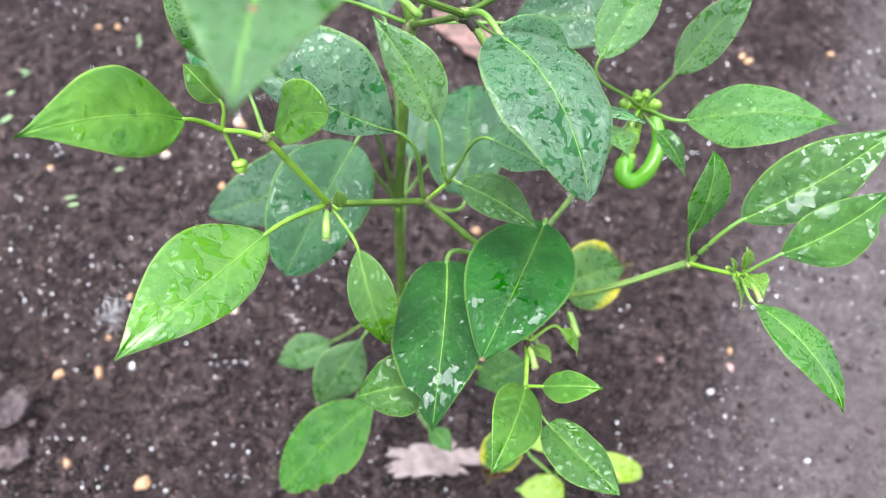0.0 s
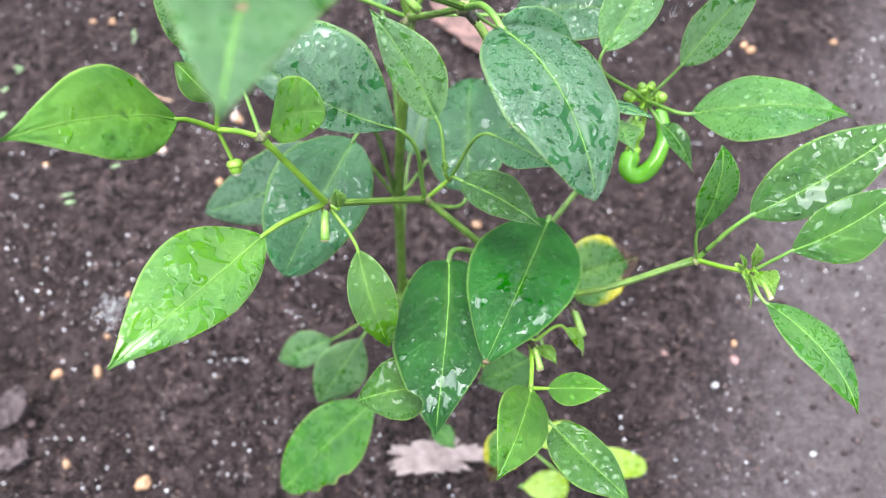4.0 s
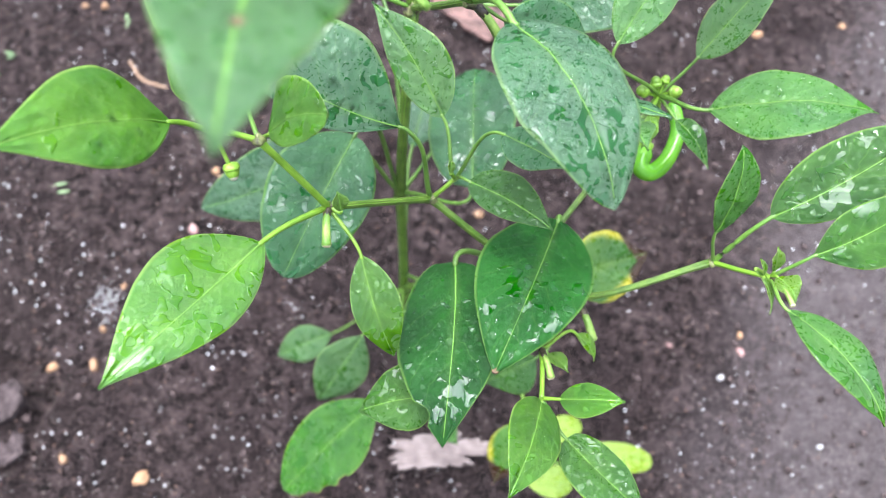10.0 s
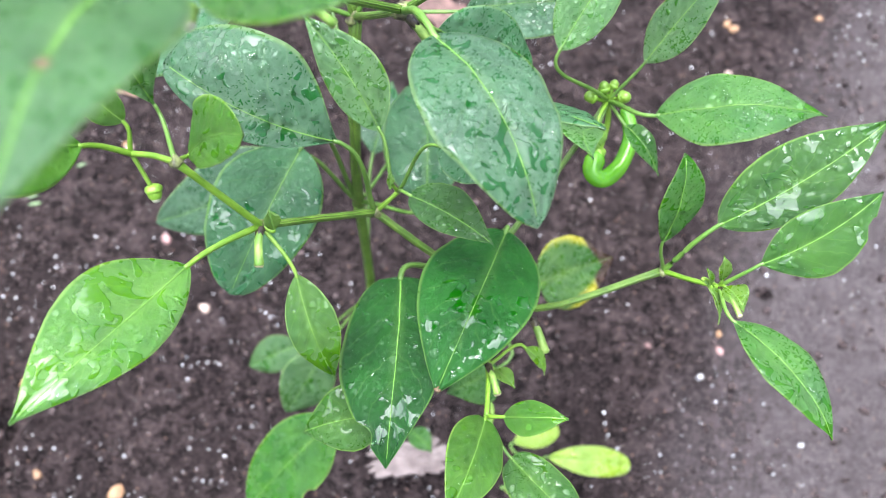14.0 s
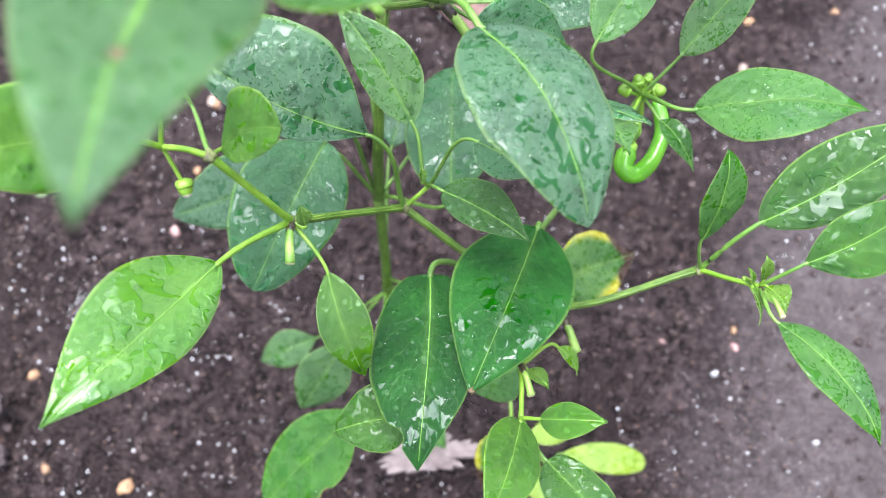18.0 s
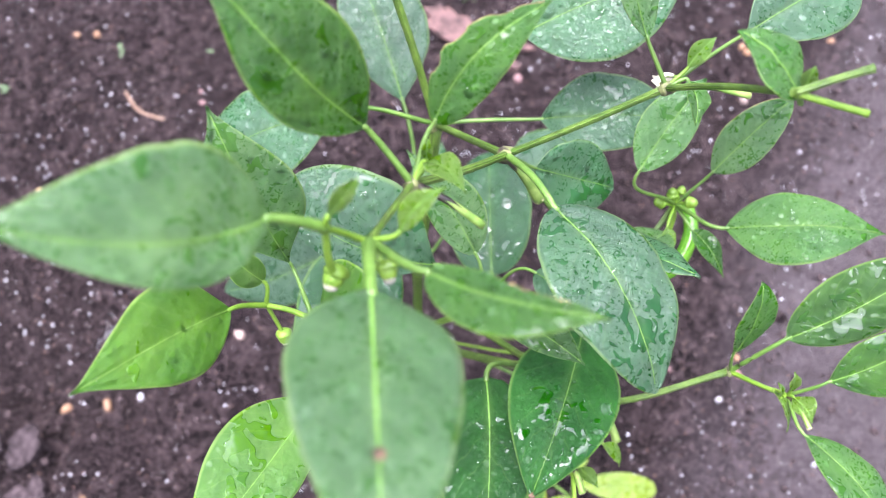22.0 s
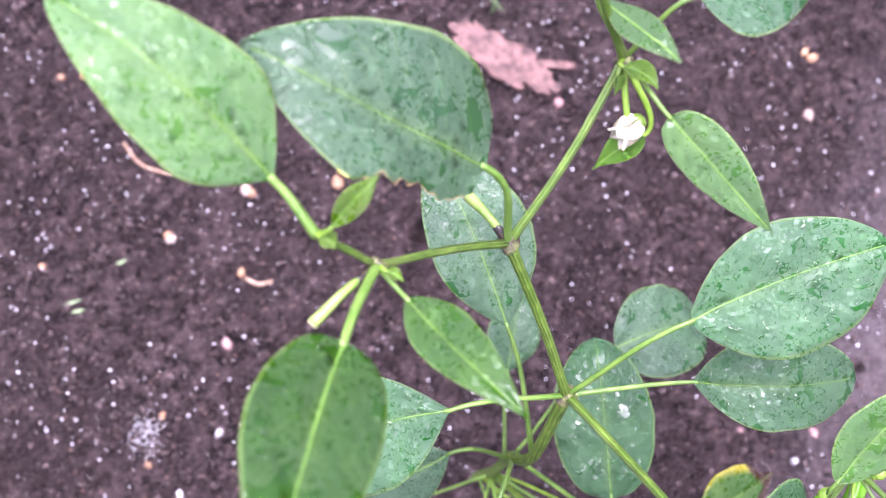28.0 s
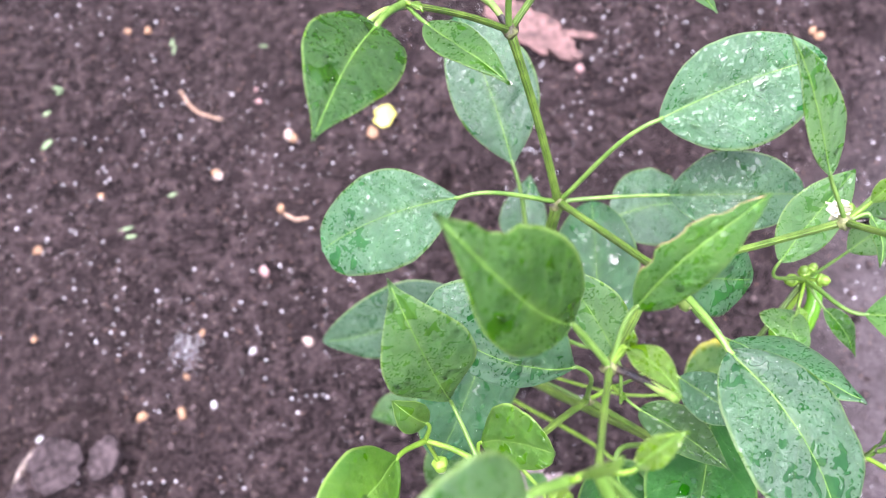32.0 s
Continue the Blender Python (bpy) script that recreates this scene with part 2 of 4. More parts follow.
# Base colour raised to hold reflected sky that the leaf tilt misses.
PALE = leaf_material("pale waxy leaf with sky sheen in its colour", (0.0377, 0.1310, 0.0197), (0.0753, 0.1911, 0.0328), (0.22, 0.36, 0.08), 0.20, 0.8, 1.06)
DARK = leaf_material("dark green waxy leaf", (0.0129, 0.0787, 0.0166), (0.0297, 0.1242, 0.0300), (0.14, 0.25, 0.055), 0.14, 0.85, 1.06)
# Shaded copy of DARK: the shade is in its darker base and lower wax.
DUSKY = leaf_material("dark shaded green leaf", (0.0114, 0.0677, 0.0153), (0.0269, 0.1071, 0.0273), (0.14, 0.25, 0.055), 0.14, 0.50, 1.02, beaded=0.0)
# The pale blue in this base colour is sky sheen painted in.
BLUISH = leaf_material("waxy leaf with blue sky sheen in its colour", (0.0238, 0.0882, 0.0279), (0.0466, 0.1278, 0.0468), (0.20, 0.32, 0.09), 0.16, 0.6, 1.02)
WET = leaf_material("drenched dark green leaf", (0.005, 0.056, 0.003), (0.013, 0.092, 0.006), (0.14, 0.26, 0.05), 0.12, 0.20, 1.06, beaded=0.0)
SHINY = leaf_material("drenched fresh green leaf", (0.0182, 0.0880, 0.0030), (0.0416, 0.1350, 0.0060), (0.18, 0.32, 0.05), 0.16, 0.45, 0.97, beaded=0.0)
YELLOW = leaf_material("yellowing leaf with scorched tip", (0.042, 0.150, 0.012), (0.095, 0.230, 0.022), (0.30, 0.42, 0.07), 0.24, scorch=1.0)
PETIOLE = plain_material("pale green leaf stalk", (0.072, 0.155, 0.020), (0.130, 0.235, 0.040), 110, 0.36)
RIB = plain_material("pale leaf rib", (0.11, 0.25, 0.03), (0.17, 0.33, 0.05), 90, 0.40)
STEM = stem_material()
DARKSTEM = stem_material("purple-streaked stem", -0.45)
SHOOT = plain_material("soft green shoot", (0.115, 0.225, 0.016), (0.19, 0.33, 0.030), 120, 0.38)
PURPLE = plain_material("purple tinged stem joint", (0.030, 0.016, 0.020), (0.24, 0.27, 0.09), 260, 0.36, bump=0.0012)
CUT = plain_material("dry cut stalk end", (0.42, 0.38, 0.20), (0.62, 0.56, 0.34), 200, 0.6)
DRY = plain_material("dried leaf edge", (0.16, 0.10, 0.04), (0.34, 0.24, 0.11), 300, 0.7)
HUSK = plain_material("dark purple stalk", (0.012, 0.008, 0.010), (0.07, 0.055, 0.03), 170, 0.3)
STALK = plain_material("pale green stalk", (0.10, 0.20, 0.025), (0.25, 0.36, 0.075), 130, 0.42)
YELLOW_YOUNG = leaf_material("pale yellow-green leaf", (0.22, 0.36, 0.03), (0.34, 0.48, 0.06), (0.42, 0.52, 0.12), 0.30)
SCAB = plain_material("brown withered scar", (0.03, 0.018, 0.012), (0.20, 0.12, 0.06), 200, 0.7, bump=0.001)
PETAL = plain_material("white flower petal", (0.40, 0.39, 0.26), (0.55, 0.53, 0.40), 160, 0.5, through=0.2)
FRUIT = plain_material("glossy bright green pepper skin", (0.065, 0.21, 0.007), (0.11, 0.30, 0.012), 60, 0.16, bump=0.0003)
SOIL = soil_material()
STONE = [
    plain_material("tan stone", (0.22, 0.12, 0.06), (0.38, 0.22, 0.12), 120, 0.6),
    plain_material("pale beige stone", (0.28, 0.20, 0.16), (0.44, 0.33, 0.27), 120, 0.6),
    plain_material("pinkish stone", (0.22, 0.12, 0.11), (0.36, 0.22, 0.20), 120, 0.6),
    plain_material("whitish stone", (0.36, 0.34, 0.34), (0.55, 0.53, 0.53), 120, 0.5),
]
# White enough that its grains stand in for glints of water on the soil.
GLINT_GRIT = plain_material("white glint grit", (0.70, 0.69, 0.70), (0.90, 0.89, 0.90), 300, 0.16, spec=1.0)
CRUMB = plain_material("soil crumbs", (0.004, 0.003, 0.003), (0.085, 0.062, 0.059), 200, 0.6, bump=0.001, spec=0.08)
CLOD = plain_material("drying soil block", (0.024, 0.018, 0.018), (0.090, 0.068, 0.068), 130, 0.75, bump=0.003, spec=0.1)
STICK = plain_material("weathered grey stick", (0.09, 0.07, 0.055), (0.26, 0.205, 0.17), 160, 0.7, bump=0.001)
BARK = plain_material("weathered pinkish bark", (0.040, 0.020, 0.016), (0.155, 0.085, 0.071), 75, 0.7, bump=0.003)
PALEBARK = plain_material("pale dry bark", (0.15, 0.11, 0.10), (0.30, 0.235, 0.215), 45, 0.7, bump=0.002)
TWIG = plain_material("dry tan twig", (0.22, 0.13, 0.08), (0.42, 0.28, 0.19), 90, 0.65, bump=0.001)
SHRED = plain_material("pale green plant shred", (0.09, 0.15, 0.06), (0.20, 0.27, 0.13), 90, 0.6)
YBIT = plain_material("yellow fallen leaf", (0.58, 0.52, 0.06), (0.74, 0.70, 0.16), 60, 0.5)


def water_material():
    """Rain beads: clear to the leaf below, which shows deeper green under water, with the gloss of a wet surface."""
    m = Nodes("rain water")
    clear = m.add("ShaderNodeBsdfTransparent", Color=(0.94, 1.0, 0.92))
    gloss = m.add("ShaderNodeBsdfGlossy", Color=(1.0, 1.0, 1.0), Roughness=0.04)
    rim = m.add("ShaderNodeFresnel", IOR=1.36)
    blend = m.tree.nodes.new("ShaderNodeMixShader")
    m.tree.links.new(rim.outputs[0], blend.inputs[0])
    m.tree.links.new(clear.outputs[0], blend.inputs[1])
    m.tree.links.new(gloss.outputs[0], blend.inputs[2])
    m.tree.links.new(blend.outputs[0], m.out.inputs["Surface"])
    return m.mat


WATER = water_material()


# ---- mesh helpers ----
def mesh_object(name, verts, faces, material, parent=None, label="", uvs=None, smooth=True):
    me = bpy.data.meshes.new(name)
    me.from_pydata([tuple(p) for p in verts], [], faces)
    me.materials.append(material)
    if smooth:
        me.polygons.foreach_set("use_smooth", [True] * len(me.polygons))
    if uvs is not None:
        layer = me.uv_layers.new(name="UVMap")
        loops = np.zeros(len(me.loops), dtype=np.int32)
        me.loops.foreach_get("vertex_index", loops)
        layer.data.foreach_set("uv", np.asarray(uvs, dtype=np.float32)[loops].ravel())
    me.update()
    ob = new(name, me)
    if parent is not None:
        ob.parent = parent
    if label:
        tagged(ob, label)
    return ob


def glide(points, steps):
    """A smooth line through the points."""
    p = [np.array(q, dtype=float) for q in points]
    p = [2 * p[0] - p[1], *p, 2 * p[-1] - p[-2]]
    line = []
    for i in range(1, len(p) - 2):
        for k in range(steps):
            t = k / steps
            line.append(0.5 * (2 * p[i] + (p[i + 1] - p[i - 1]) * t + (2 * p[i - 1] - 5 * p[i] + 4 * p[i + 1] - p[i + 2]) * t * t + (3 * p[i] - p[i - 1] - 3 * p[i + 1] + p[i + 2]) * t ** 3))
    line.append(p[-2])
    return np.array(line)


def tube(line, radii, sides=8, ribs=0.0, wobble=0.0):
    """Verts, faces and uvs of a closed round bar along a line."""
    n = len(line)
    verts, faces, uvs = [], [], []
    up = np.array((0.31, 0.17, 0.93))
    length = 0.0
    for i in range(n):
        way = line[min(i + 1, n - 1)] - line[max(i - 1, 0)]
        way /= np.linalg.norm(way) + 1e-12
        a = np.cross(way, up)
        if np.linalg.norm(a) < 0.05:
            a = np.cross(way, (1.0, 0.0, 0.0))
        a /= np.linalg.norm(a)
        b = np.cross(way, a)
        if i:
            length += np.linalg.norm(line[i] - line[i - 1])
        for k in range(sides):
            th = 2 * math.pi * k / sides
            r = radii[i] * (1 + ribs * math.cos(5 * th) + wobble * noise.noise(Vector(line[i] * 90 + (k, 0, 0))))
            verts.append(line[i] + r * (a * math.cos(th) + b * math.sin(th)))
            uvs.append((length * 20, k / sides))
    for i in range(n - 1):
        for k in range(sides):
            j = (k + 1) % sides
            faces.append((i * sides + k, i * sides + j, (i + 1) * sides + j, (i + 1) * sides + k))
    faces.append(tuple(range(sides))[::-1])
    faces.append(tuple((n - 1) * sides + k for k in range(sides)))
    return verts, faces, uvs


def lump(centre, size, seed, rings=6, sides=9, rough=0.25, flat=1.0):
    """Verts and faces of an uneven rounded lump."""
    verts, faces = [], []
    c = Vector(centre)
    for i in range(rings + 1):
        th = math.pi * i / rings
        for k in range(sides):
            ph = 2 * math.pi * k / sides
            d = Vector((math.sin(th) * math.cos(ph), math.sin(th) * math.sin(ph), math.cos(th)))
            r = size * (1 + rough * noise.noise(d * 1.4 + Vector((seed * 3.1, seed, 0))))
            verts.append(c + Vector((d.x * r, d.y * r, d.z * r * flat)))
    for i in range(rings):
        for k in range(sides):
            j = (k + 1) % sides
            faces.append((i * sides + k, (i + 1) * sides + k, (i + 1) * sides + j, i * sides + j))
    return verts, faces


# ---- the pepper plant ----
plant = tagged(new("pepper_plant"), "rain-wet green pepper plant growing in dark garden soil", "plant")
rng = random.Random(7)
drops_v, drops_f = [], []


def droplet(spread, lie, size, stretch):
    """A flat bead of water whose rim follows the blade: spread(x, y) is the blade's point x along and y across from the bead's middle, lie its upward direction."""
    s = len(drops_v)
    ph, turn = rng.random() * 6.28, rng.gauss(0.0, 0.7)
    w2, w3, w5 = rng.uniform(-0.16, 0.16), rng.uniform(-0.14, 0.14), rng.uniform(-0.07, 0.07)
    ct, st = math.cos(turn), math.sin(turn)
    n = 11
    for r, h in ((1.0, -0.02), (0.94, 0.14), (0.72, 0.27), (0.35, 0.34)):
        for k in range(n):
            th = 6.2832 * k / n
            q = r * size * (1 + r * (w2 * math.cos(2 * th + ph) + w3 * math.cos(3 * th + 2 * ph) + w5 * math.cos(5 * th)))
            x, y = q * stretch * math.cos(th), q / math.sqrt(stretch) * math.sin(th)
            drops_v.append(tuple(spread(x * ct - y * st, x * st + y * ct) + lie * (size * h)))
    drops_v.append(tuple(spread(0.0, 0.0) + lie * (size * 0.35)))
    for i in range(3):
        for k in range(n):
            j = (k + 1) % n
            drops_f.append((s + i * n + k, s + i * n + j, s + i * n + n + j, s + i * n + n + k))
    for k in range(n):
        drops_f.append((s + 3 * n + k, s + 3 * n + (k + 1) % n, s + 4 * n))


def leaf(base, tip, face, width, material, bend=0.05, wide=0.42, node=None, thick=0.0011, fold=0.16, wave=0.05, hook=0.05, taper=1.2, wedge=0.9, sway=0.0, skew=0.0, drops=62, bead=1.0, bites=(), spot=None, rim=None, name="leaf", label="", owner=None):
    """One leaf: a thin blade from base to tip with its upper side towards face, its rib, and a leaf stalk that runs to the node.
    bend: arch along its length; fold: lift of the edges; wave: ripple of the edges; hook: droop of the tip; taper and wedge: how pointed the tip and the base are; sway: sideways curve; skew: one half wider; bead: size of its water drops; bites: (side, place, length, depth) of missing edge."""
    b, t, n = (np.array(q, dtype=float) for q in (base, tip, face))
    length = np.linalg.norm(t - b)
    a = (t - b) / length
    side = np.cross(n, a)
    seed = rng.uniform(0, 50)
    rows, cols = 36, 10

    def half(s):
        if s < wide:
            w = max(0.0, 1 - ((wide - s) / wide) ** 2) ** wedge
        else:
            w = max(0.0, math.cos(math.pi / 2 * (s - wide) / (1 - wide))) ** taper
        return max(width / 2 * w, 0.0004)

    def at(s, v):
        h = half(s) * (1 + skew * v)
        e = abs(v)
        for sd, place, span, depth in bites:
            if sd * v > 0 and abs(s - place) < span:
                dip = math.sqrt(max(0.0, 1 - ((s - place) / span) ** 2)) * depth
                h *= 1 - dip * (0.85 + 0.3 * noise.noise(Vector((s * 38, seed, 1)))) * e
        edge = 1 + 0.025 * noise.noise(Vector((s * 9, seed + (5 if v > 0 else 0), 0)))
        lift = bend * length * 4 * s * (1 - s) - hook * length * max(0.0, (s - 0.6) / 0.4) ** 2
        lift += fold * h * (e ** 1.3) * (1.0 - 0.6 * s) - 0.10 * h * e ** 3
        lift += wave * width * 0.5 * e * e * noise.noise(Vector((s * 4.2, seed, 3 if v > 0 else 8))) * 2
        vein = math.cos((s * 7.0 - e * 2.1) * 2 * math.pi + (0.6 if v > 0 else 0))
        lift += 0.024 * width * noise.noise(Vector((s * 5.5, v * 2.2 + seed, 5))) + 0.007 * width * noise.noise(Vector((s * 15, v * 6 + seed, 9)))
        lift += 0.00024 * (length / 0.08) * vein * math.sin(math.pi * min(1, e * 1.1)) * math.sin(math.pi * s)
        lift -= 0.0006 * math.exp(-(v * h / 0.0012) ** 2)
        return b + a * (length * s) + side * (h * v * edge + sway * length * 4 * s * (1 - s)) + n * lift

    verts, uvs, faces = [], [], []
    m = 2 * cols + 1
    for layer in (0, 1):
        for i in range(rows + 1):
            s = i / rows
            for k in range(m):
                v = (k - cols) / cols
                verts.append(at(s, v) - n * (0.00035 * layer))
                uvs.append((s, 0.5 + 0.5 * v))
    size = (rows + 1) * m
    for i in range(rows):
        for k in range(m - 1):
            c = (i * m + k, (i + 1) * m + k, (i + 1) * m + k + 1, i * m + k + 1)
            faces.append(c[::-1])
            faces.append(tuple(x + size for x in c))
    for i in range(rows):
        for k in (0, m - 1):
            c = (i * m + k, (i + 1) * m + k, (i + 1) * m + k + size, i * m + k + size)
            faces.append(c if k == 0 else c[::-1])
    for k in range(m - 1):
        faces.append((k, k + 1, k + 1 + size, k + size))
        j = rows * m + k
        faces.append((j + size, j + 1 + size, j + 1, j))
    ob = mesh_object(name, verts, faces, material, owner or plant, label, uvs)
    line = np.array([at(0.96 * i / 16, 0.0) + n * 0.0002 for i in range(17)])
    rad = [max(0.00016, thick * 0.25 * (1 - i / 17) ** 0.8) for i in range(17)]
    tv, tf, tu = tube(line, rad, 6)
    mesh_object("midrib", tv, tf, RIB, ob, "", tu)
    if node is not None:
        nd = np.array(node, dtype=float)
        gap = np.linalg.norm(b - nd)
        start = at(0.0, 0.0)
        c1, c2 = nd + (start - nd) * 0.35 + np.array((0, 0, 0.06 * gap)), start - a * 0.30 * gap
        path = np.array([nd * (1 - t) ** 3 + c1 * 3 * t * (1 - t) ** 2 + c2 * 3 * t * t * (1 - t) + start * t ** 3 for t in np.linspace(0, 1, 15)] + [at(0.03, 0.0)])
        k = len(path)
        tv, tf, tu = tube(path, [thick * (1.25 - 0.40 * i / k) for i in range(k)], 8, 0.05)
        mesh_object("petiole", tv, tf, SHOOT if material in (LIME, YOUNG, YOUNG_WET, YELLOW) else PETIOLE, ob, "", tu)
    for _ in range(int(drops * (length * width) / 0.0030)):
        s, v = rng.uniform(0.06, 0.92), rng.uniform(-0.88, 0.88)
        c = at(s, v)
        du, dv = at(s + 0.02, v) - c, at(s, v + 0.04) - c
        f = np.cross(du, dv)
        f /= np.linalg.norm(f) + 1e-12
        if f @ n < 0:
            f = -f
        r = bead * (0.00034 + 0.00105 * rng.random() ** 2.4)
        h = max(half(s), 0.002)
        droplet(lambda x, y: at(min(0.99, max(0.01, s + x / length)), min(0.97, max(-0.97, v + y / h))), f, r, 1.0 + (r / 0.0016) * rng.random() * 1.1)
    if rim:
        sd, s0, s1 = rim
        edge_line = np.array([at(s0 + (s1 - s0) * i / 40, sd) - n * 0.00017 for i in range(41)])
        ev, ef, eu = tube(edge_line, [0.00012 + 0.00028 * abs(noise.noise(Vector((i * 0.45, seed, 2)))) for i in range(41)], 6, 0.0, 0.3)
        mesh_object("dry_edge", ev, ef, DRY, ob, "chewed edge dried to straw brown")
    if spot:
        s, v, r = spot
        c = at(s, v)
        lv, lf = lump((0, 0, 0), r, 3.0, 5, 9, 0.2)
        lv = [c + side * q.x + a * q.y * 1.1 + n * (q.z * 0.45) for q in lv]
        mesh_object("brown_spot", lv, lf, SCAB, ob, "small brown withered spot")
    return ob


def stem(a, b, ra, rb, via=(), mat=None):
    """A length of stem between two joints, with a slight sway of its own."""
    pts = [a, *via, b]
    if not via:
        a_, b_ = np.array(a), np.array(b)
        gap = np.linalg.norm(b_ - a_)
        off = np.array((noise.noise(Vector(a) * 31), noise.noise(Vector(b) * 37), 0.0)) * 0.07 * gap
        pts = [a, tuple((a_ + b_) / 2 + off), b]
    line = glide(pts, 8)
    k = len(line) - 1
    rad = [0.86 * (ra + (rb - ra) * i / k) * (1 + 0.30 * (math.exp(-i * 1.2) + math.exp(-(k - i) * 1.2))) for i in range(k + 1)]
    v, f, u = tube(line, rad, 15, 0.05)
    return mesh_object("stem", v, f, mat or STEM, plant, "", u)


def node(at, r):
    v, f = lump(at, r * 0.74, r * 1000, 8, 14, 0.55, 0.9)
    return mesh_object("stem_joint", v, f, PURPLE, plant, "knobbly purple-tinged joint")


def stub(a, b, r, dark=False):
    """The stalk left where a fruit was picked: pale, thicker towards its dry cut end."""
    a_, b_ = np.array(a), np.array(b)
    mid = a_ * 0.5 + b_ * 0.5 + np.array((0.0, 0.0, 0.003))
    line = glide([a, tuple(mid), b], 6)
    k = len(line) - 1
    v, f, u = tube(line, [r * (0.75 + 0.35 * (i / k) ** 2) for i in range(k + 1)], 10, 0.06, 0.1)
    ob = mesh_object("fruit_stalk", v, f, STALK, plant, "pale green stalk left after picking", u)
    way = (b_ - a_) / np.linalg.norm(b_ - a_)
    half_way = line[: k * 2 // 3 + 1] if dark else line[:5]
    n = len(half_way)
    hv, hf, hu = tube(half_way, [r * (0.92 + 0.35 * (i / k) ** 2) * (1.15 - 0.42 * i / n) for i in range(n)], 10, 0.10, 0.25)
    mesh_object("stalk_base", hv, hf, HUSK, ob, "dark purple-brown base of the stalk")
    cv, cf, cu = tube(np.array([b_ - way * 0.0006, b_ + way * 0.0004]), [r * 1.13, r * 0.95], 10, 0.08, 0.2)
    mesh_object("cut_end", cv, cf, CUT, ob, "dry straw-coloured cut end")
    return ob


stem((-0.0470, 0.2680, -0.0100), (-0.0410, 0.2760, 0.2150), 0.00464, 0.00432)
stem((-0.0410, 0.2760, 0.2150), (-0.0360, 0.2880, 0.3600), 0.00432, 0.004)
stem((-0.0360, 0.2880, 0.3600), (-0.0207, 0.3140, 0.5171), 0.004, 0.00336, via=[(-0.0301, 0.2884, 0.4323)])
stem((-0.0207, 0.3140, 0.5171), (-0.0468, 0.3633, 0.6051), 0.0024, 0.00224)
stem((-0.0468, 0.3633, 0.6051), (-0.0060, 0.4120, 0.6400), 0.00176, 0.0016)
stem((-0.0468, 0.3633, 0.6051), (-0.0905, 0.3492, 0.6511), 0.00177, 0.00147, mat=DARKSTEM)
stem((-0.0905, 0.3492, 0.6511), (-0.1049, 0.3549, 0.6696), 0.00132, 0.00118, mat=DARKSTEM)
stem((-0.0207, 0.3140, 0.5171), (0.0075, 0.2557, 0.5897), 0.0021, 0.00197)
stem((0.0075, 0.2557, 0.5897), (-0.0316, 0.2049, 0.6692), 0.00192, 0.00184)
stem((-0.0316, 0.2049, 0.6692), (-0.0433, 0.1734, 0.6999), 0.00132, 0.00118, mat=DARKSTEM)
stem((-0.0433, 0.1734, 0.6999), (-0.0528, 0.1715, 0.7153), 0.00112, 0.00096, mat=SHOOT)
stem((0.0075, 0.2557, 0.5897), (0.0654, 0.2573, 0.6357), 0.00171, 0.00157)
stem((0.0654, 0.2573, 0.6357), (0.0824, 0.2166, 0.6959), 0.00144, 0.00131)
stem((-0.0410, 0.2760, 0.2150), (0.0352, 0.1904, 0.4550), 0.00336, 0.00288)
stem((0.0352, 0.1904, 0.4550), (-0.0124, 0.2136, 0.4941), 0.00224, 0.00208)
stem((-0.0124, 0.2136, 0.4941), (-0.0552, 0.1836, 0.5455), 0.00208, 0.00184)
stem((-0.0552, 0.1836, 0.5455), (-0.0722, 0.1813, 0.6034), 0.00168, 0.00152, mat=SHOOT)
stem((-0.0722, 0.1813, 0.6034), (-0.0921, 0.1908, 0.5948), 0.00136, 0.0012, mat=SHOOT)
stem((0.0352, 0.1904, 0.4550), (0.1236, 0.1783, 0.4907), 0.00216, 0.00184, via=[(0.0644, 0.1692, 0.47)])
stem((0.1236, 0.1783, 0.4907), (0.1397, 0.1602, 0.5151), 0.00144, 0.0012, mat=SHOOT)
stem((0.0352, 0.1904, 0.4550), (0.0384, 0.1361, 0.4893), 0.00176, 0.00152, mat=SHOOT)
stem((0.0384, 0.1361, 0.4893), (0.0360, 0.1106, 0.4994), 0.00136, 0.0012, mat=SHOOT)
stem((-0.0124, 0.2136, 0.4941), (-0.0004, 0.2183, 0.5052), 0.00144, 0.0012, mat=SHOOT)
stem((-0.0004, 0.2183, 0.5052), (-0.0021, 0.2116, 0.5305), 0.00104, 0.00088, mat=SHOOT)
stem((0.0352, 0.1904, 0.4550), (0.1064, 0.2685, 0.4996), 0.00192, 0.0016)
stem((-0.0921, 0.1908, 0.5948), (-0.0873, 0.1817, 0.5810), 0.00096, 0.00096, mat=SHOOT)
node((-0.0124, 0.2136, 0.4941), 0.0043)
node((-0.0552, 0.1836, 0.5455), 0.0038)
node((-0.0207, 0.3140, 0.5171), 0.0062)
node((-0.0468, 0.3633, 0.6051), 0.005)
node((-0.0905, 0.3492, 0.6511), 0.0036)
node((0.0075, 0.2557, 0.5897), 0.0053)
node((-0.0316, 0.2049, 0.6692), 0.0036)
node((0.1236, 0.1783, 0.4907), 0.0036)
node((-0.0722, 0.1813, 0.6034), 0.0034)
node((-0.0060, 0.4120, 0.6400), 0.0036)
node((0.0654, 0.2573, 0.6357), 0.0041)
stub((-0.0552, 0.1836, 0.5455), (-0.0552, 0.1659, 0.5445), 0.0019)
stub((-0.0316, 0.2049, 0.6692), (-0.0094, 0.1951, 0.6566), 0.0014, True)
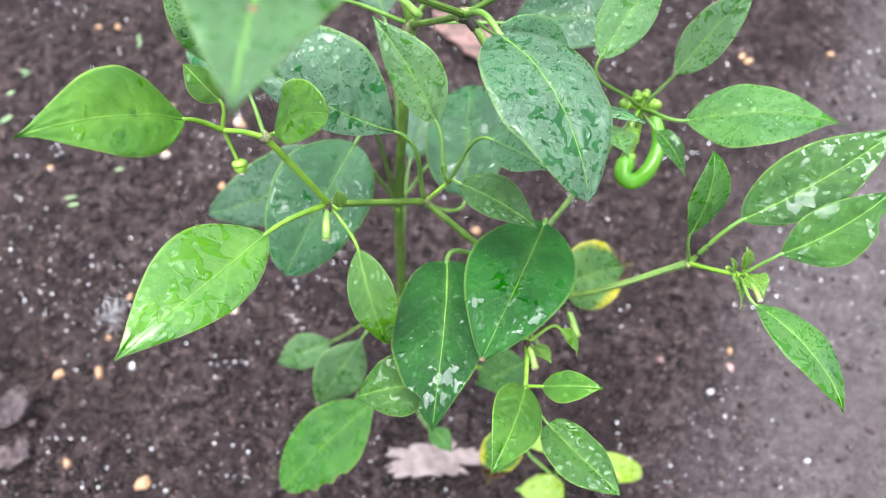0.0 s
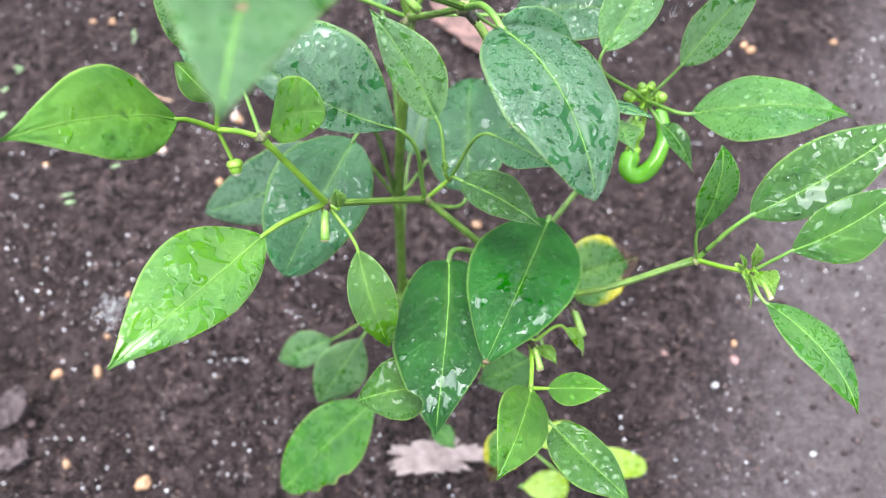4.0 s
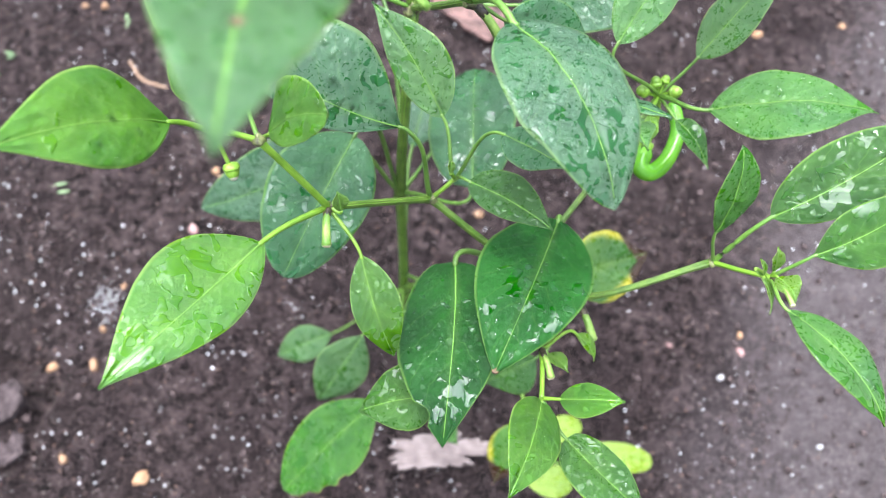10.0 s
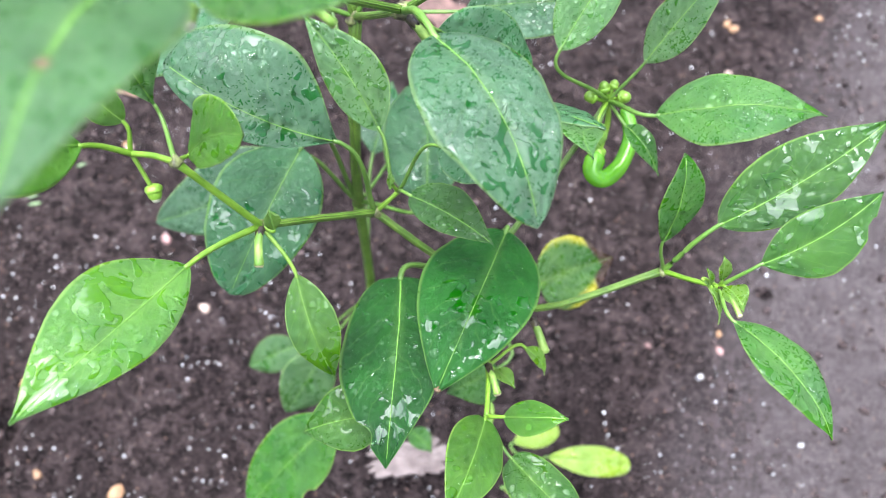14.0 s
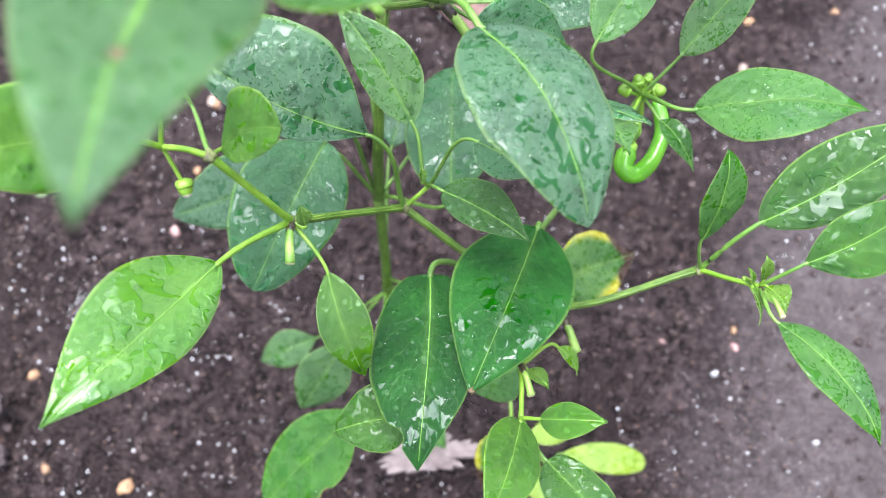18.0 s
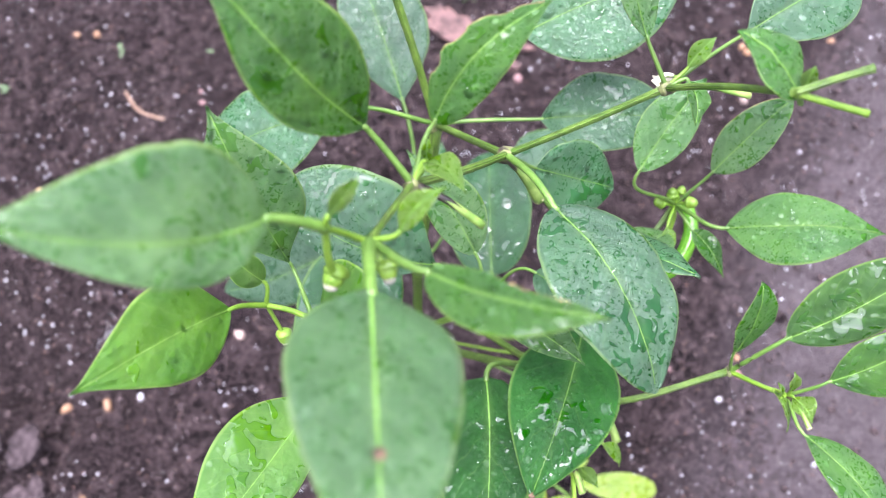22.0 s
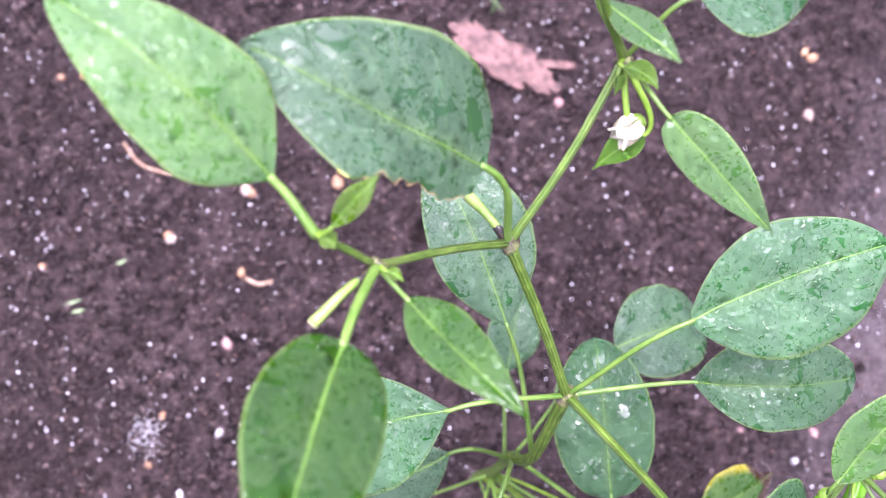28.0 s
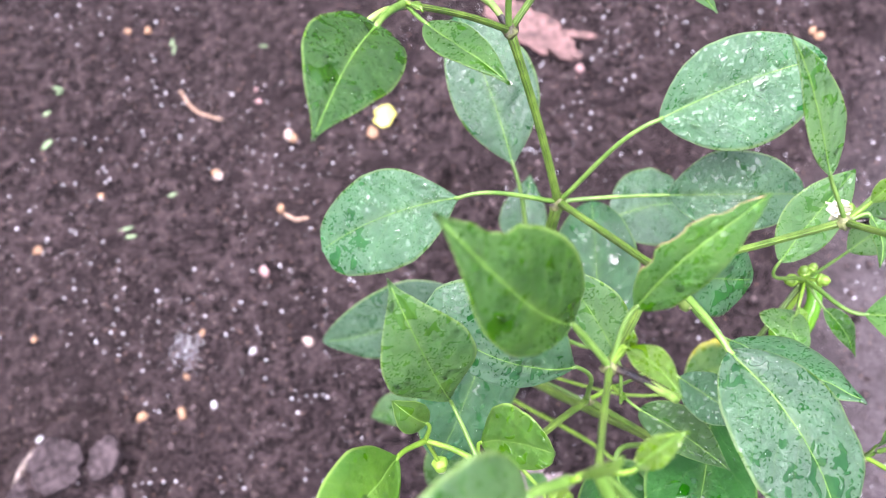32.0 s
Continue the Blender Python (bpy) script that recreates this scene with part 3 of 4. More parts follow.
stub((0.0075, 0.2557, 0.5897), (0.0234, 0.2436, 0.5676), 0.0024)
stub((-0.0468, 0.3633, 0.6051), (-0.0591, 0.3812, 0.6078), 0.0019)
stub((-0.0905, 0.3492, 0.6511), (-0.1090, 0.3327, 0.6591), 0.0016)

leaf((-0.0772, 0.1590, 0.5646), (-0.1187, 0.0943, 0.5956), (0.4647, 0.1222, 0.8770), 0.0374, YOUNG_WET, bend=0.053, wide=0.430, wedge=0.875, taper=1.094, sway=0.013, skew=-0.186, node=(-0.0552, 0.1836, 0.5455), thick=0.0012, drops=20)
leaf((-0.1014, 0.1844, 0.6120), (-0.1328, 0.1445, 0.6622), (0.8267, 0.0541, 0.5600), 0.0342, YOUNG, bend=0.064, wide=0.441, wedge=1.105, taper=1.229, sway=-0.028, skew=-0.052, node=(-0.0921, 0.1908, 0.5948), thick=0.0010, drops=20)
leaf((-0.0712, 0.1886, 0.5956), (-0.0466, 0.1814, 0.6195), (-0.7073, -0.3117, 0.6345), 0.0253, YOUNG, bend=0.030, wide=0.473, wedge=0.973, taper=0.441, sway=0.083, skew=0.178, node=(-0.0722, 0.1813, 0.6034), thick=0.0008, drops=4)
leaf((-0.0907, 0.1961, 0.6077), (-0.1018, 0.2030, 0.6221), (0.5455, -0.5090, 0.6658), 0.0127, YOUNG, bend=0.100, wide=0.461, wedge=0.717, taper=0.868, sway=0.036, skew=0.041, node=(-0.0921, 0.1908, 0.5948), thick=0.0008)
leaf((-0.0813, 0.2040, 0.6029), (-0.0975, 0.2333, 0.6703), (0.3306, -0.8342, 0.4415), 0.0343, PALE, bend=0.063, wide=0.480, wedge=2.001, taper=1.182, sway=0.010, skew=-0.052, node=(-0.0722, 0.1813, 0.6034), thick=0.0008)
leaf((-0.0056, 0.2261, 0.5479), (-0.0354, 0.2641, 0.5803), (0.0233, -0.6378, 0.7699), 0.0255, PALE, bend=0.019, wide=0.400, wedge=0.695, taper=1.187, sway=-0.037, skew=-0.157, node=(-0.0021, 0.2116, 0.5305), thick=0.0008, drops=70, bead=1.25)
leaf((-0.0238, 0.2235, 0.5438), (-0.0919, 0.2442, 0.5779), (0.2465, -0.5273, 0.8131), 0.0447, DARK, bend=0.132, wide=0.498, wedge=1.315, taper=0.380, sway=0.066, skew=-0.498, node=(-0.0124, 0.2136, 0.4941), thick=0.0011, drops=95, bead=1.15)
leaf((0.0201, 0.2148, 0.6258), (0.0518, 0.1453, 0.6200), (0.2045, 0.0110, 0.9788), 0.0445, DARK, bend=0.118, wide=0.450, wedge=0.622, taper=0.667, sway=0.019, skew=-0.101, node=(0.0075, 0.2557, 0.5897), thick=0.0014, drops=60, bead=1.00)
leaf((-0.0009, 0.1814, 0.4894), (-0.0089, 0.0918, 0.4979), (-0.1507, 0.1071, 0.9828), 0.0463, WET, bend=0.080, wide=0.491, wedge=0.400, taper=0.913, sway=0.038, skew=-0.107, node=(0.0352, 0.1904, 0.4550), thick=0.0015, bites=((-1, 0.86, 0.05, 0.4),))
leaf((0.0512, 0.2035, 0.4890), (0.0152, 0.1208, 0.5140), (0.0732, 0.2592, 0.9631), 0.0541, WET, bend=0.063, wide=0.439, wedge=0.779, taper=0.884, sway=0.016, skew=-0.044, node=(0.0352, 0.1904, 0.4550), thick=0.0014, spot=(0.985, 0.0, 0.0017))
leaf((0.0058, 0.2042, 0.5285), (0.0400, 0.1740, 0.5409), (-0.3667, -0.0329, 0.9298), 0.0212, MID, bend=-0.004, wide=0.404, wedge=0.560, taper=1.104, sway=0.034, skew=0.138, node=(-0.0004, 0.2183, 0.5052), thick=0.0008)
leaf((0.0206, 0.2155, 0.5504), (0.0445, 0.1930, 0.5616), (-0.2981, 0.1535, 0.9421), 0.0220, DARK, bend=0.020, wide=0.500, wedge=0.720, taper=0.970, node=(-0.0004, 0.2183, 0.5052), thick=0.0008)
leaf((-0.0415, 0.1645, 0.5365), (-0.0285, 0.1273, 0.5092), (0.1360, -0.5539, 0.8214), 0.0212, YOUNG_WET, bend=0.132, wide=0.461, wedge=0.758, taper=1.003, sway=-0.026, skew=0.096, node=(-0.0552, 0.1836, 0.5455), thick=0.0008, drops=20)
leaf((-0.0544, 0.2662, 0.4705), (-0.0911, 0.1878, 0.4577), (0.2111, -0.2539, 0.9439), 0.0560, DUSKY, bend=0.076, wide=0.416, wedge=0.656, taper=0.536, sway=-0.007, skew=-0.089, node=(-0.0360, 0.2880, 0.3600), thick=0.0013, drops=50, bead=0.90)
leaf((-0.0737, 0.2943, 0.4148), (-0.1714, 0.2739, 0.3704), (-0.2902, -0.4513, 0.8439), 0.0484, BLUISH, bend=-0.004, wide=0.402, wedge=0.952, taper=0.743, sway=0.057, skew=-0.082, node=(-0.0360, 0.2880, 0.3600), thick=0.0012, drops=25, bead=1.00)
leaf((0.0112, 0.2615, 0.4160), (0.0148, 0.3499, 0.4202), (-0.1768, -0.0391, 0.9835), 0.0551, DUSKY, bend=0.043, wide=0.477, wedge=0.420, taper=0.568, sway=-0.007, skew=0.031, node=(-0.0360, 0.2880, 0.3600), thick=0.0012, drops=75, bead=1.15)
leaf((-0.0542, 0.1592, 0.2994), (-0.1260, 0.1053, 0.2536), (-0.3174, -0.3326, 0.8881), 0.0518, SHINY, bend=-0.004, wide=0.477, wedge=0.969, taper=0.600, sway=-0.013, skew=0.020, node=(-0.0410, 0.2760, 0.2150), thick=0.0014, bites=((1, 0.55, 0.05, 0.12), (1, 0.7, 0.06, 0.15), (1, 0.85, 0.05, 0.2)), rim=(1, 0.45, 0.98))
leaf((-0.0696, 0.2198, 0.2598), (-0.1077, 0.1776, 0.2211), (0.0090, -0.6805, 0.7327), 0.0401, PALE, bend=0.016, wide=0.462, wedge=1.083, taper=0.840, sway=0.002, skew=0.005, node=(-0.0410, 0.2760, 0.2150), thick=0.0010)
leaf((-0.1097, 0.2576, 0.1489), (-0.1659, 0.2456, 0.1198), (-0.3270, -0.4654, 0.8225), 0.0330, PALE, bend=0.017, wide=0.455, wedge=1.016, taper=0.951, sway=-0.012, skew=-0.025, node=(-0.0410, 0.2760, 0.2150), thick=0.0009)
leaf((-0.0110, 0.1166, 0.4811), (-0.0470, 0.1103, 0.4808), (0.0395, -0.2657, 0.9633), 0.0303, FRESH, bend=0.100, wide=0.365, wedge=0.735, taper=1.047, sway=-0.050, skew=-0.043, node=(0.0352, 0.1904, 0.4550), thick=0.0008, drops=10)
leaf((0.1220, 0.2443, 0.5236), (0.1937, 0.2322, 0.5405), (-0.2178, 0.0666, 0.9737), 0.0388, MID, bend=0.119, wide=0.382, wedge=0.885, taper=1.240, sway=-0.029, skew=-0.108, node=(0.1064, 0.2685, 0.4996), thick=0.0011)
leaf((0.1222, 0.2774, 0.5188), (0.1501, 0.2942, 0.5612), (-0.6611, -0.4394, 0.6081), 0.0246, PALE, bend=0.005, wide=0.438, wedge=0.806, taper=0.615, sway=0.010, skew=-0.012, node=(0.1064, 0.2685, 0.4996), thick=0.0008, rim=(1, 0.3, 0.98))
leaf((0.0767, 0.2671, 0.5449), (0.1074, 0.3007, 0.5726), (-0.1613, -0.5345, 0.8296), 0.0264, PALE, bend=-0.004, wide=0.462, wedge=0.748, taper=0.902, sway=0.022, skew=0.047, node=(0.1064, 0.2685, 0.4996), thick=0.0009)
leaf((0.1183, 0.1812, 0.5166), (0.1226, 0.2017, 0.5574), (0.3496, -0.8519, 0.3899), 0.0223, MID, bend=0.047, wide=0.496, wedge=1.004, taper=0.776, sway=-0.027, skew=-0.039, node=(0.1236, 0.1783, 0.4907), thick=0.0008)
leaf((0.1413, 0.1854, 0.5245), (0.2085, 0.2150, 0.5600), (-0.2983, -0.3751, 0.8777), 0.0323, SHINY, bend=0.033, wide=0.429, wedge=0.682, taper=1.108, sway=-0.034, skew=0.127, node=(0.1236, 0.1783, 0.4907), thick=0.0011)
leaf((0.1518, 0.1620, 0.5346), (0.1962, 0.1808, 0.5605), (-0.3135, -0.4271, 0.8481), 0.0276, SHINY, bend=0.034, wide=0.410, wedge=1.025, taper=1.005, sway=-0.050, skew=-0.107, node=(0.1397, 0.1602, 0.5151), thick=0.0008, bites=((-1, 0.8, 0.06, 0.3),))
leaf((0.1384, 0.1401, 0.5294), (0.1685, 0.0906, 0.5331), (0.2359, 0.2139, 0.9479), 0.0261, MID, bend=0.132, wide=0.462, wedge=0.981, taper=1.041, sway=-0.033, skew=-0.047, node=(0.1397, 0.1602, 0.5151), thick=0.0008)
leaf((0.0355, 0.1084, 0.5061), (0.0186, 0.0648, 0.5397), (0.5226, 0.3833, 0.7616), 0.0248, YOUNG, bend=0.073, wide=0.450, wedge=0.587, taper=0.973, sway=-0.009, skew=0.014, node=(0.0360, 0.1106, 0.4994), thick=0.0008)
leaf((0.0450, 0.0926, 0.5023), (0.0739, 0.0603, 0.5101), (-0.0429, 0.1998, 0.9789), 0.0239, FRESH, bend=-0.004, wide=0.458, wedge=0.410, taper=0.879, sway=-0.013, skew=-0.093, node=(0.0360, 0.1106, 0.4994), thick=0.0008)
leaf((0.0426, 0.1086, 0.5069), (0.0676, 0.1044, 0.5202), (-0.4529, 0.1088, 0.8849), 0.0155, YOUNG, bend=0.112, wide=0.447, wedge=0.866, taper=1.001, sway=-0.031, skew=-0.075, node=(0.0360, 0.1106, 0.4994), thick=0.0008)
leaf((0.0838, 0.2357, 0.3301), (0.1415, 0.2589, 0.3177), (0.3473, -0.4163, 0.8403), 0.0507, YELLOW, bend=0.014, wide=0.366, wedge=0.400, taper=1.052, sway=0.029, skew=-0.012, node=(-0.0410, 0.2760, 0.2150), thick=0.0009, bites=((1, 0.88, 0.14, 0.5),), label='yellowing leaf with a scorched brown tip')
leaf((0.0445, 0.2299, 0.5563), (0.0820, 0.1986, 0.5928), (0.0321, 0.7752, 0.6309), 0.0408, DARK, bend=0.020, wide=0.415, wedge=0.687, taper=1.011, sway=-0.050, skew=-0.035, node=(0.0075, 0.2557, 0.5897), thick=0.0008)
leaf((-0.0405, 0.1503, 0.7289), (-0.0362, 0.0840, 0.7632), (0.1904, 0.4612, 0.8667), 0.0359, DULL, bend=0.050, wide=0.312, wedge=0.929, taper=0.923, sway=-0.008, skew=-0.003, node=(-0.0433, 0.1734, 0.6999), thick=0.0016, drops=6, spot=(0.62, 0.02, 0.0016), label='large upper leaf with a small brown spot')
leaf((-0.0637, 0.1683, 0.7300), (-0.1062, 0.1511, 0.7715), (0.7212, -0.1638, 0.6731), 0.0307, PALE, bend=0.075, wide=0.366, wedge=0.726, taper=0.976, sway=0.089, skew=-0.364, node=(-0.0528, 0.1715, 0.7153), thick=0.0013, drops=10)
leaf((-0.0441, 0.2147, 0.6885), (-0.0785, 0.2279, 0.7499), (0.6832, -0.5346, 0.4975), 0.0334, FRESH, bend=0.066, wide=0.460, wedge=1.095, taper=1.211, sway=0.063, skew=-0.181, node=(-0.0316, 0.2049, 0.6692), thick=0.0010, bites=((-1, 0.8, 0.07, 0.35),), drops=60, bead=1.00)
leaf((-0.0239, 0.2201, 0.6806), (0.0116, 0.2430, 0.7078), (-0.0748, -0.7123, 0.6979), 0.0191, FRESH, bend=0.118, wide=0.408, wedge=0.627, taper=1.005, sway=0.122, skew=-0.108, node=(-0.0316, 0.2049, 0.6692), thick=0.0008, bites=((1, 0.3, 0.06, 0.2), (1, 0.5, 0.07, 0.2), (1, 0.78, 0.06, 0.3)), rim=(1, 0.18, 0.97))
leaf((-0.0283, 0.1580, 0.7182), (0.0108, 0.1403, 0.7350), (-0.3440, 0.1274, 0.9303), 0.0148, FRESH, bend=-0.001, wide=0.428, wedge=0.522, taper=1.097, sway=-0.050, skew=-0.281, node=(-0.0433, 0.1734, 0.6999), thick=0.0011, bites=((1, 0.6, 0.22, 0.4),), rim=(1, 0.45, 0.8))
leaf((-0.0726, 0.3115, 0.5386), (-0.1463, 0.2947, 0.5177), (-0.2128, -0.2437, 0.9462), 0.0513, DARK, bend=-0.004, wide=0.493, wedge=1.108, taper=0.371, sway=-0.059, skew=0.068, node=(-0.0207, 0.3140, 0.5171), thick=0.0011, drops=80, bead=1.05)
leaf((-0.0392, 0.3515, 0.4802), (-0.0668, 0.4371, 0.5093), (0.0861, -0.2960, 0.9513), 0.0519, DARK, bend=0.040, wide=0.461, wedge=1.053, taper=0.636, sway=-0.014, skew=-0.110, node=(-0.0301, 0.2884, 0.4323), thick=0.0013, drops=70, bead=1.00)
leaf((0.0230, 0.3339, 0.5672), (0.0996, 0.3526, 0.5851), (-0.1280, -0.3615, 0.9235), 0.0532, DARK, bend=-0.004, wide=0.467, wedge=0.826, taper=0.608, sway=0.033, skew=-0.150, node=(-0.0207, 0.3140, 0.5171), thick=0.0011, drops=85, bead=1.25)
leaf((0.0352, 0.3137, 0.5187), (0.1045, 0.3076, 0.5258), (-0.1196, -0.2374, 0.9640), 0.0422, BLUISH, bend=0.132, wide=0.432, wedge=0.897, taper=0.496, sway=-0.014, skew=0.082, node=(-0.0207, 0.3140, 0.5171), thick=0.0010, drops=75, bead=1.20)
leaf((0.0317, 0.3450, 0.3902), (0.0949, 0.3576, 0.3714), (0.2780, 0.0361, 0.9599), 0.0567, DARK, bend=0.083, wide=0.451, wedge=0.515, taper=0.350, sway=0.045, skew=-0.024, node=(-0.0360, 0.2880, 0.3600), thick=0.0010)
leaf((0.0214, 0.2543, 0.5785), (0.0659, 0.2592, 0.5427), (0.5659, -0.5332, 0.6289), 0.0363, DARK, bend=-0.004, wide=0.500, wedge=0.720, taper=0.772, node=(0.0075, 0.2557, 0.5897), thick=0.0008)
leaf((0.0574, 0.2702, 0.6491), (0.0351, 0.3016, 0.6923), (0.4779, -0.5746, 0.6644), 0.0184, PALE, bend=-0.004, wide=0.377, wedge=0.838, taper=1.123, sway=-0.015, skew=-0.245, node=(0.0654, 0.2573, 0.6357), thick=0.0008)
leaf((0.1033, 0.2843, 0.6314), (0.1560, 0.3124, 0.6347), (0.0833, -0.2703, 0.9592), 0.0380, DARK, bend=0.019, wide=0.573, wedge=0.834, taper=0.778, sway=0.013, skew=0.010, node=(0.0654, 0.2573, 0.6357), thick=0.0008)
leaf((0.0872, 0.2177, 0.6890), (0.0681, 0.2349, 0.7033), (0.4974, -0.1582, 0.8530), 0.0224, MID, bend=0.113, wide=0.470, wedge=1.196, taper=0.952, sway=0.025, skew=0.046, node=(0.0824, 0.2166, 0.6959), thick=0.0008)
leaf((-0.1136, 0.3679, 0.6791), (-0.1580, 0.4084, 0.7127), (0.4079, -0.2746, 0.8708), 0.0350, PALE, bend=0.099, wide=0.328, wedge=1.244, taper=0.688, sway=-0.024, skew=0.017, node=(-0.1049, 0.3549, 0.6696), thick=0.0013, drops=60, bead=1.00)
leaf((-0.0554, 0.3759, 0.6507), (-0.1162, 0.4008, 0.6949), (0.4980, -0.2549, 0.8289), 0.0512, BLUISH, bend=0.085, wide=0.339, wedge=0.481, taper=0.779, sway=0.036, skew=-0.129, node=(-0.0468, 0.3633, 0.6051), thick=0.0012, fold=0.1, bites=((1, 0.3, 0.17, 0.42), (1, 0.1, 0.06, 0.3), (1, 0.46, 0.05, 0.2)), rim=(1, 0.06, 0.5), drops=75, bead=1.15)
leaf((-0.0986, 0.3247, 0.6768), (-0.1128, 0.2679, 0.7155), (0.5148, 0.3903, 0.7633), 0.0327, DEEP, bend=0.037, wide=0.410, wedge=0.400, taper=1.088, sway=-0.029, skew=0.001, node=(-0.0905, 0.3492, 0.6511), thick=0.0013)
leaf((-0.0829, 0.3382, 0.6556), (-0.0556, 0.3028, 0.6753), (-0.1173, 0.4119, 0.9037), 0.0172, MID, bend=0.018, wide=0.365, wedge=0.857, taper=0.971, sway=-0.023, skew=0.061, node=(-0.0905, 0.3492, 0.6511), thick=0.0008)
leaf((0.0039, 0.3892, 0.6432), (0.0353, 0.3509, 0.6283), (-0.3080, -0.5528, 0.7743), 0.0181, PALE, bend=-0.002, wide=0.330, wedge=0.400, taper=1.064, sway=0.005, skew=0.088, node=(-0.0060, 0.4120, 0.6400), thick=0.0008)
leaf((-0.0154, 0.4240, 0.6586), (0.0006, 0.3955, 0.6718), (-0.2634, 0.2779, 0.9238), 0.0111, PALE, bend=0.054, wide=0.556, wedge=1.492, taper=0.925, sway=-0.035, skew=-0.009, node=(-0.0060, 0.4120, 0.6400), thick=0.0008)
leaf((0.0124, 0.4181, 0.6641), (0.0521, 0.4213, 0.6600), (0.1053, -0.0352, 0.9938), 0.0300, BLUISH, bend=-0.004, wide=0.370, wedge=0.720, taper=0.970, node=(-0.0060, 0.4120, 0.6400), thick=0.0008)

leaf((0.0992, 0.2515, 0.5022), (0.0905, 0.2224, 0.5271), (0.2331, 0.5924, 0.7712), 0.0255, PALE, wide=0.425, wedge=0.839, taper=1.013, sway=-0.178, skew=-0.292, node=(0.1064, 0.2685, 0.4996), thick=0.0009, drops=25)

# small unopened shoots and buds


def bud(at, way, size):
    """A closed flower bud with its green cap."""
    d = Vector(way).normalized()
    m = d.to_track_quat("Z", "Y").to_matrix()
    v, f = lump((0, 0, 0), size, size * 900, 7, 10, 0.12, 1.15)
    ob = mesh_object("flower_bud", [Vector(at) + m @ q for q in v], f, SHOOT, plant, "closed green flower bud with a pale tip")
    if size > 0.0031 or way[2] < 0:
        v, f = lump((0, 0, size * 0.75), size * 0.72, size * 500, 7, 10, 0.15, 0.9)
        mesh_object("petal_tip", [Vector(at) + m @ q for q in v], f, PETAL, ob, "cream petals showing at the tip")
    v, f, _ = tube(np.array([(0, 0, -size * 1.15), (0, 0, -size * 0.9), (0, 0, -size * 0.45), (0, 0, -size * 0.1)]), [size * 0.45, size * 0.95, size * 1.16, size * 1.08], 15, 0.07)
    mesh_object("calyx", [Vector(at) + m @ Vector(q) for q in v], f, SHOOT, ob)
    return ob


def shoot_leaf(base, tip, face, width, node, material=None):
    """A very small young leaf."""
    return leaf(base, tip, face, width, material or LIME, bend=0.10, fold=0.40, wave=0.14, sway=0.05, node=node, thick=0.0008, drops=8)


bud((-0.0873, 0.1817, 0.5810), (0.1, -0.5, -0.5), 0.0029)
bud((-0.0534, 0.1666, 0.6924), (-0.3, -0.6, -0.3), 0.0032)
bud((-0.0384, 0.1659, 0.6976), (0.1, -0.6, -0.3), 0.0027)
stem((-0.0528, 0.1715, 0.7153), (-0.0534, 0.1666, 0.6924), 0.0011, 0.0013, mat=SHOOT)
stem((-0.0433, 0.1734, 0.6999), (-0.0384, 0.1659, 0.6976), 0.0011, 0.0013, mat=SHOOT)
shoot_leaf((-0.0511, 0.1717, 0.7220), (-0.0424, 0.1756, 0.7350), (0.3, -0.3, 0.9), 0.008, (-0.0528, 0.1715, 0.7153))
shoot_leaf((-0.0349, 0.1734, 0.7060), (-0.0227, 0.1813, 0.7160), (-0.3, -0.2, 0.9), 0.0078, (-0.0433, 0.1734, 0.6999))
shoot_leaf((-0.0273, 0.2097, 0.6760), (-0.0163, 0.1925, 0.6900), (-0.2, 0.2, 0.9), 0.0105, (-0.0316, 0.2049, 0.6692))
shoot_leaf((-0.0268, 0.2096, 0.6760), (-0.0258, 0.2128, 0.6840), (0.0, -0.5, 0.8), 0.005, (-0.0316, 0.2049, 0.6692))
shoot_leaf((-0.0490, 0.1801, 0.5480), (-0.0496, 0.1856, 0.5560), (0.4, -0.3, 0.8), 0.009, (-0.0552, 0.1836, 0.5455))
shoot_leaf((-0.0023, 0.2074, 0.5300), (-0.0020, 0.2130, 0.5350), (0.4, -0.3, 0.8), 0.004, (-0.0021, 0.2116, 0.5305))
shoot_leaf((0.1403, 0.1610, 0.5200), (0.1393, 0.1676, 0.5320), (0.2, -0.4, 0.9), 0.008, (0.1397, 0.1602, 0.5151))
shoot_leaf((0.1410, 0.1586, 0.5200), (0.1457, 0.1460, 0.5240), (-0.1, 0.2, 0.95), 0.012, (0.1397, 0.1602, 0.5151))
shoot_leaf((0.1351, 0.1590, 0.5200), (0.1327, 0.1640, 0.5280), (0.5, -0.2, 0.8), 0.005, (0.1397, 0.1602, 0.5151))
shoot_leaf((0.1324, 0.1619, 0.5200), (0.1386, 0.1438, 0.5140), (0.5, 0.1, 0.8), 0.006, (0.1397, 0.1602, 0.5151))
stub((0.1397, 0.1602, 0.5151), (0.1426, 0.1429, 0.5260), 0.0012)
stub((0.0384, 0.1361, 0.4893), (0.0417, 0.1219, 0.4920), 0.0016)
shoot_leaf((0.0411, 0.1341, 0.4900), (0.0495, 0.1240, 0.4940), (0.0, 0.1, 0.95), 0.008, (0.0384, 0.1361, 0.4893))
shoot_leaf((0.0570, 0.1466, 0.4800), (0.0668, 0.1360, 0.4700), (0.5, 0.0, 0.8), 0.009, (0.0384, 0.1361, 0.4893))
stub((0.0629, 0.1669, 0.4620), (0.0684, 0.1502, 0.4580), 0.0022)
shoot_leaf((0.0992, 0.2538, 0.5050), (0.0943, 0.2373, 0.5000), (0.4, 0.0, 0.9), 0.010, (0.1064, 0.2685, 0.4996))
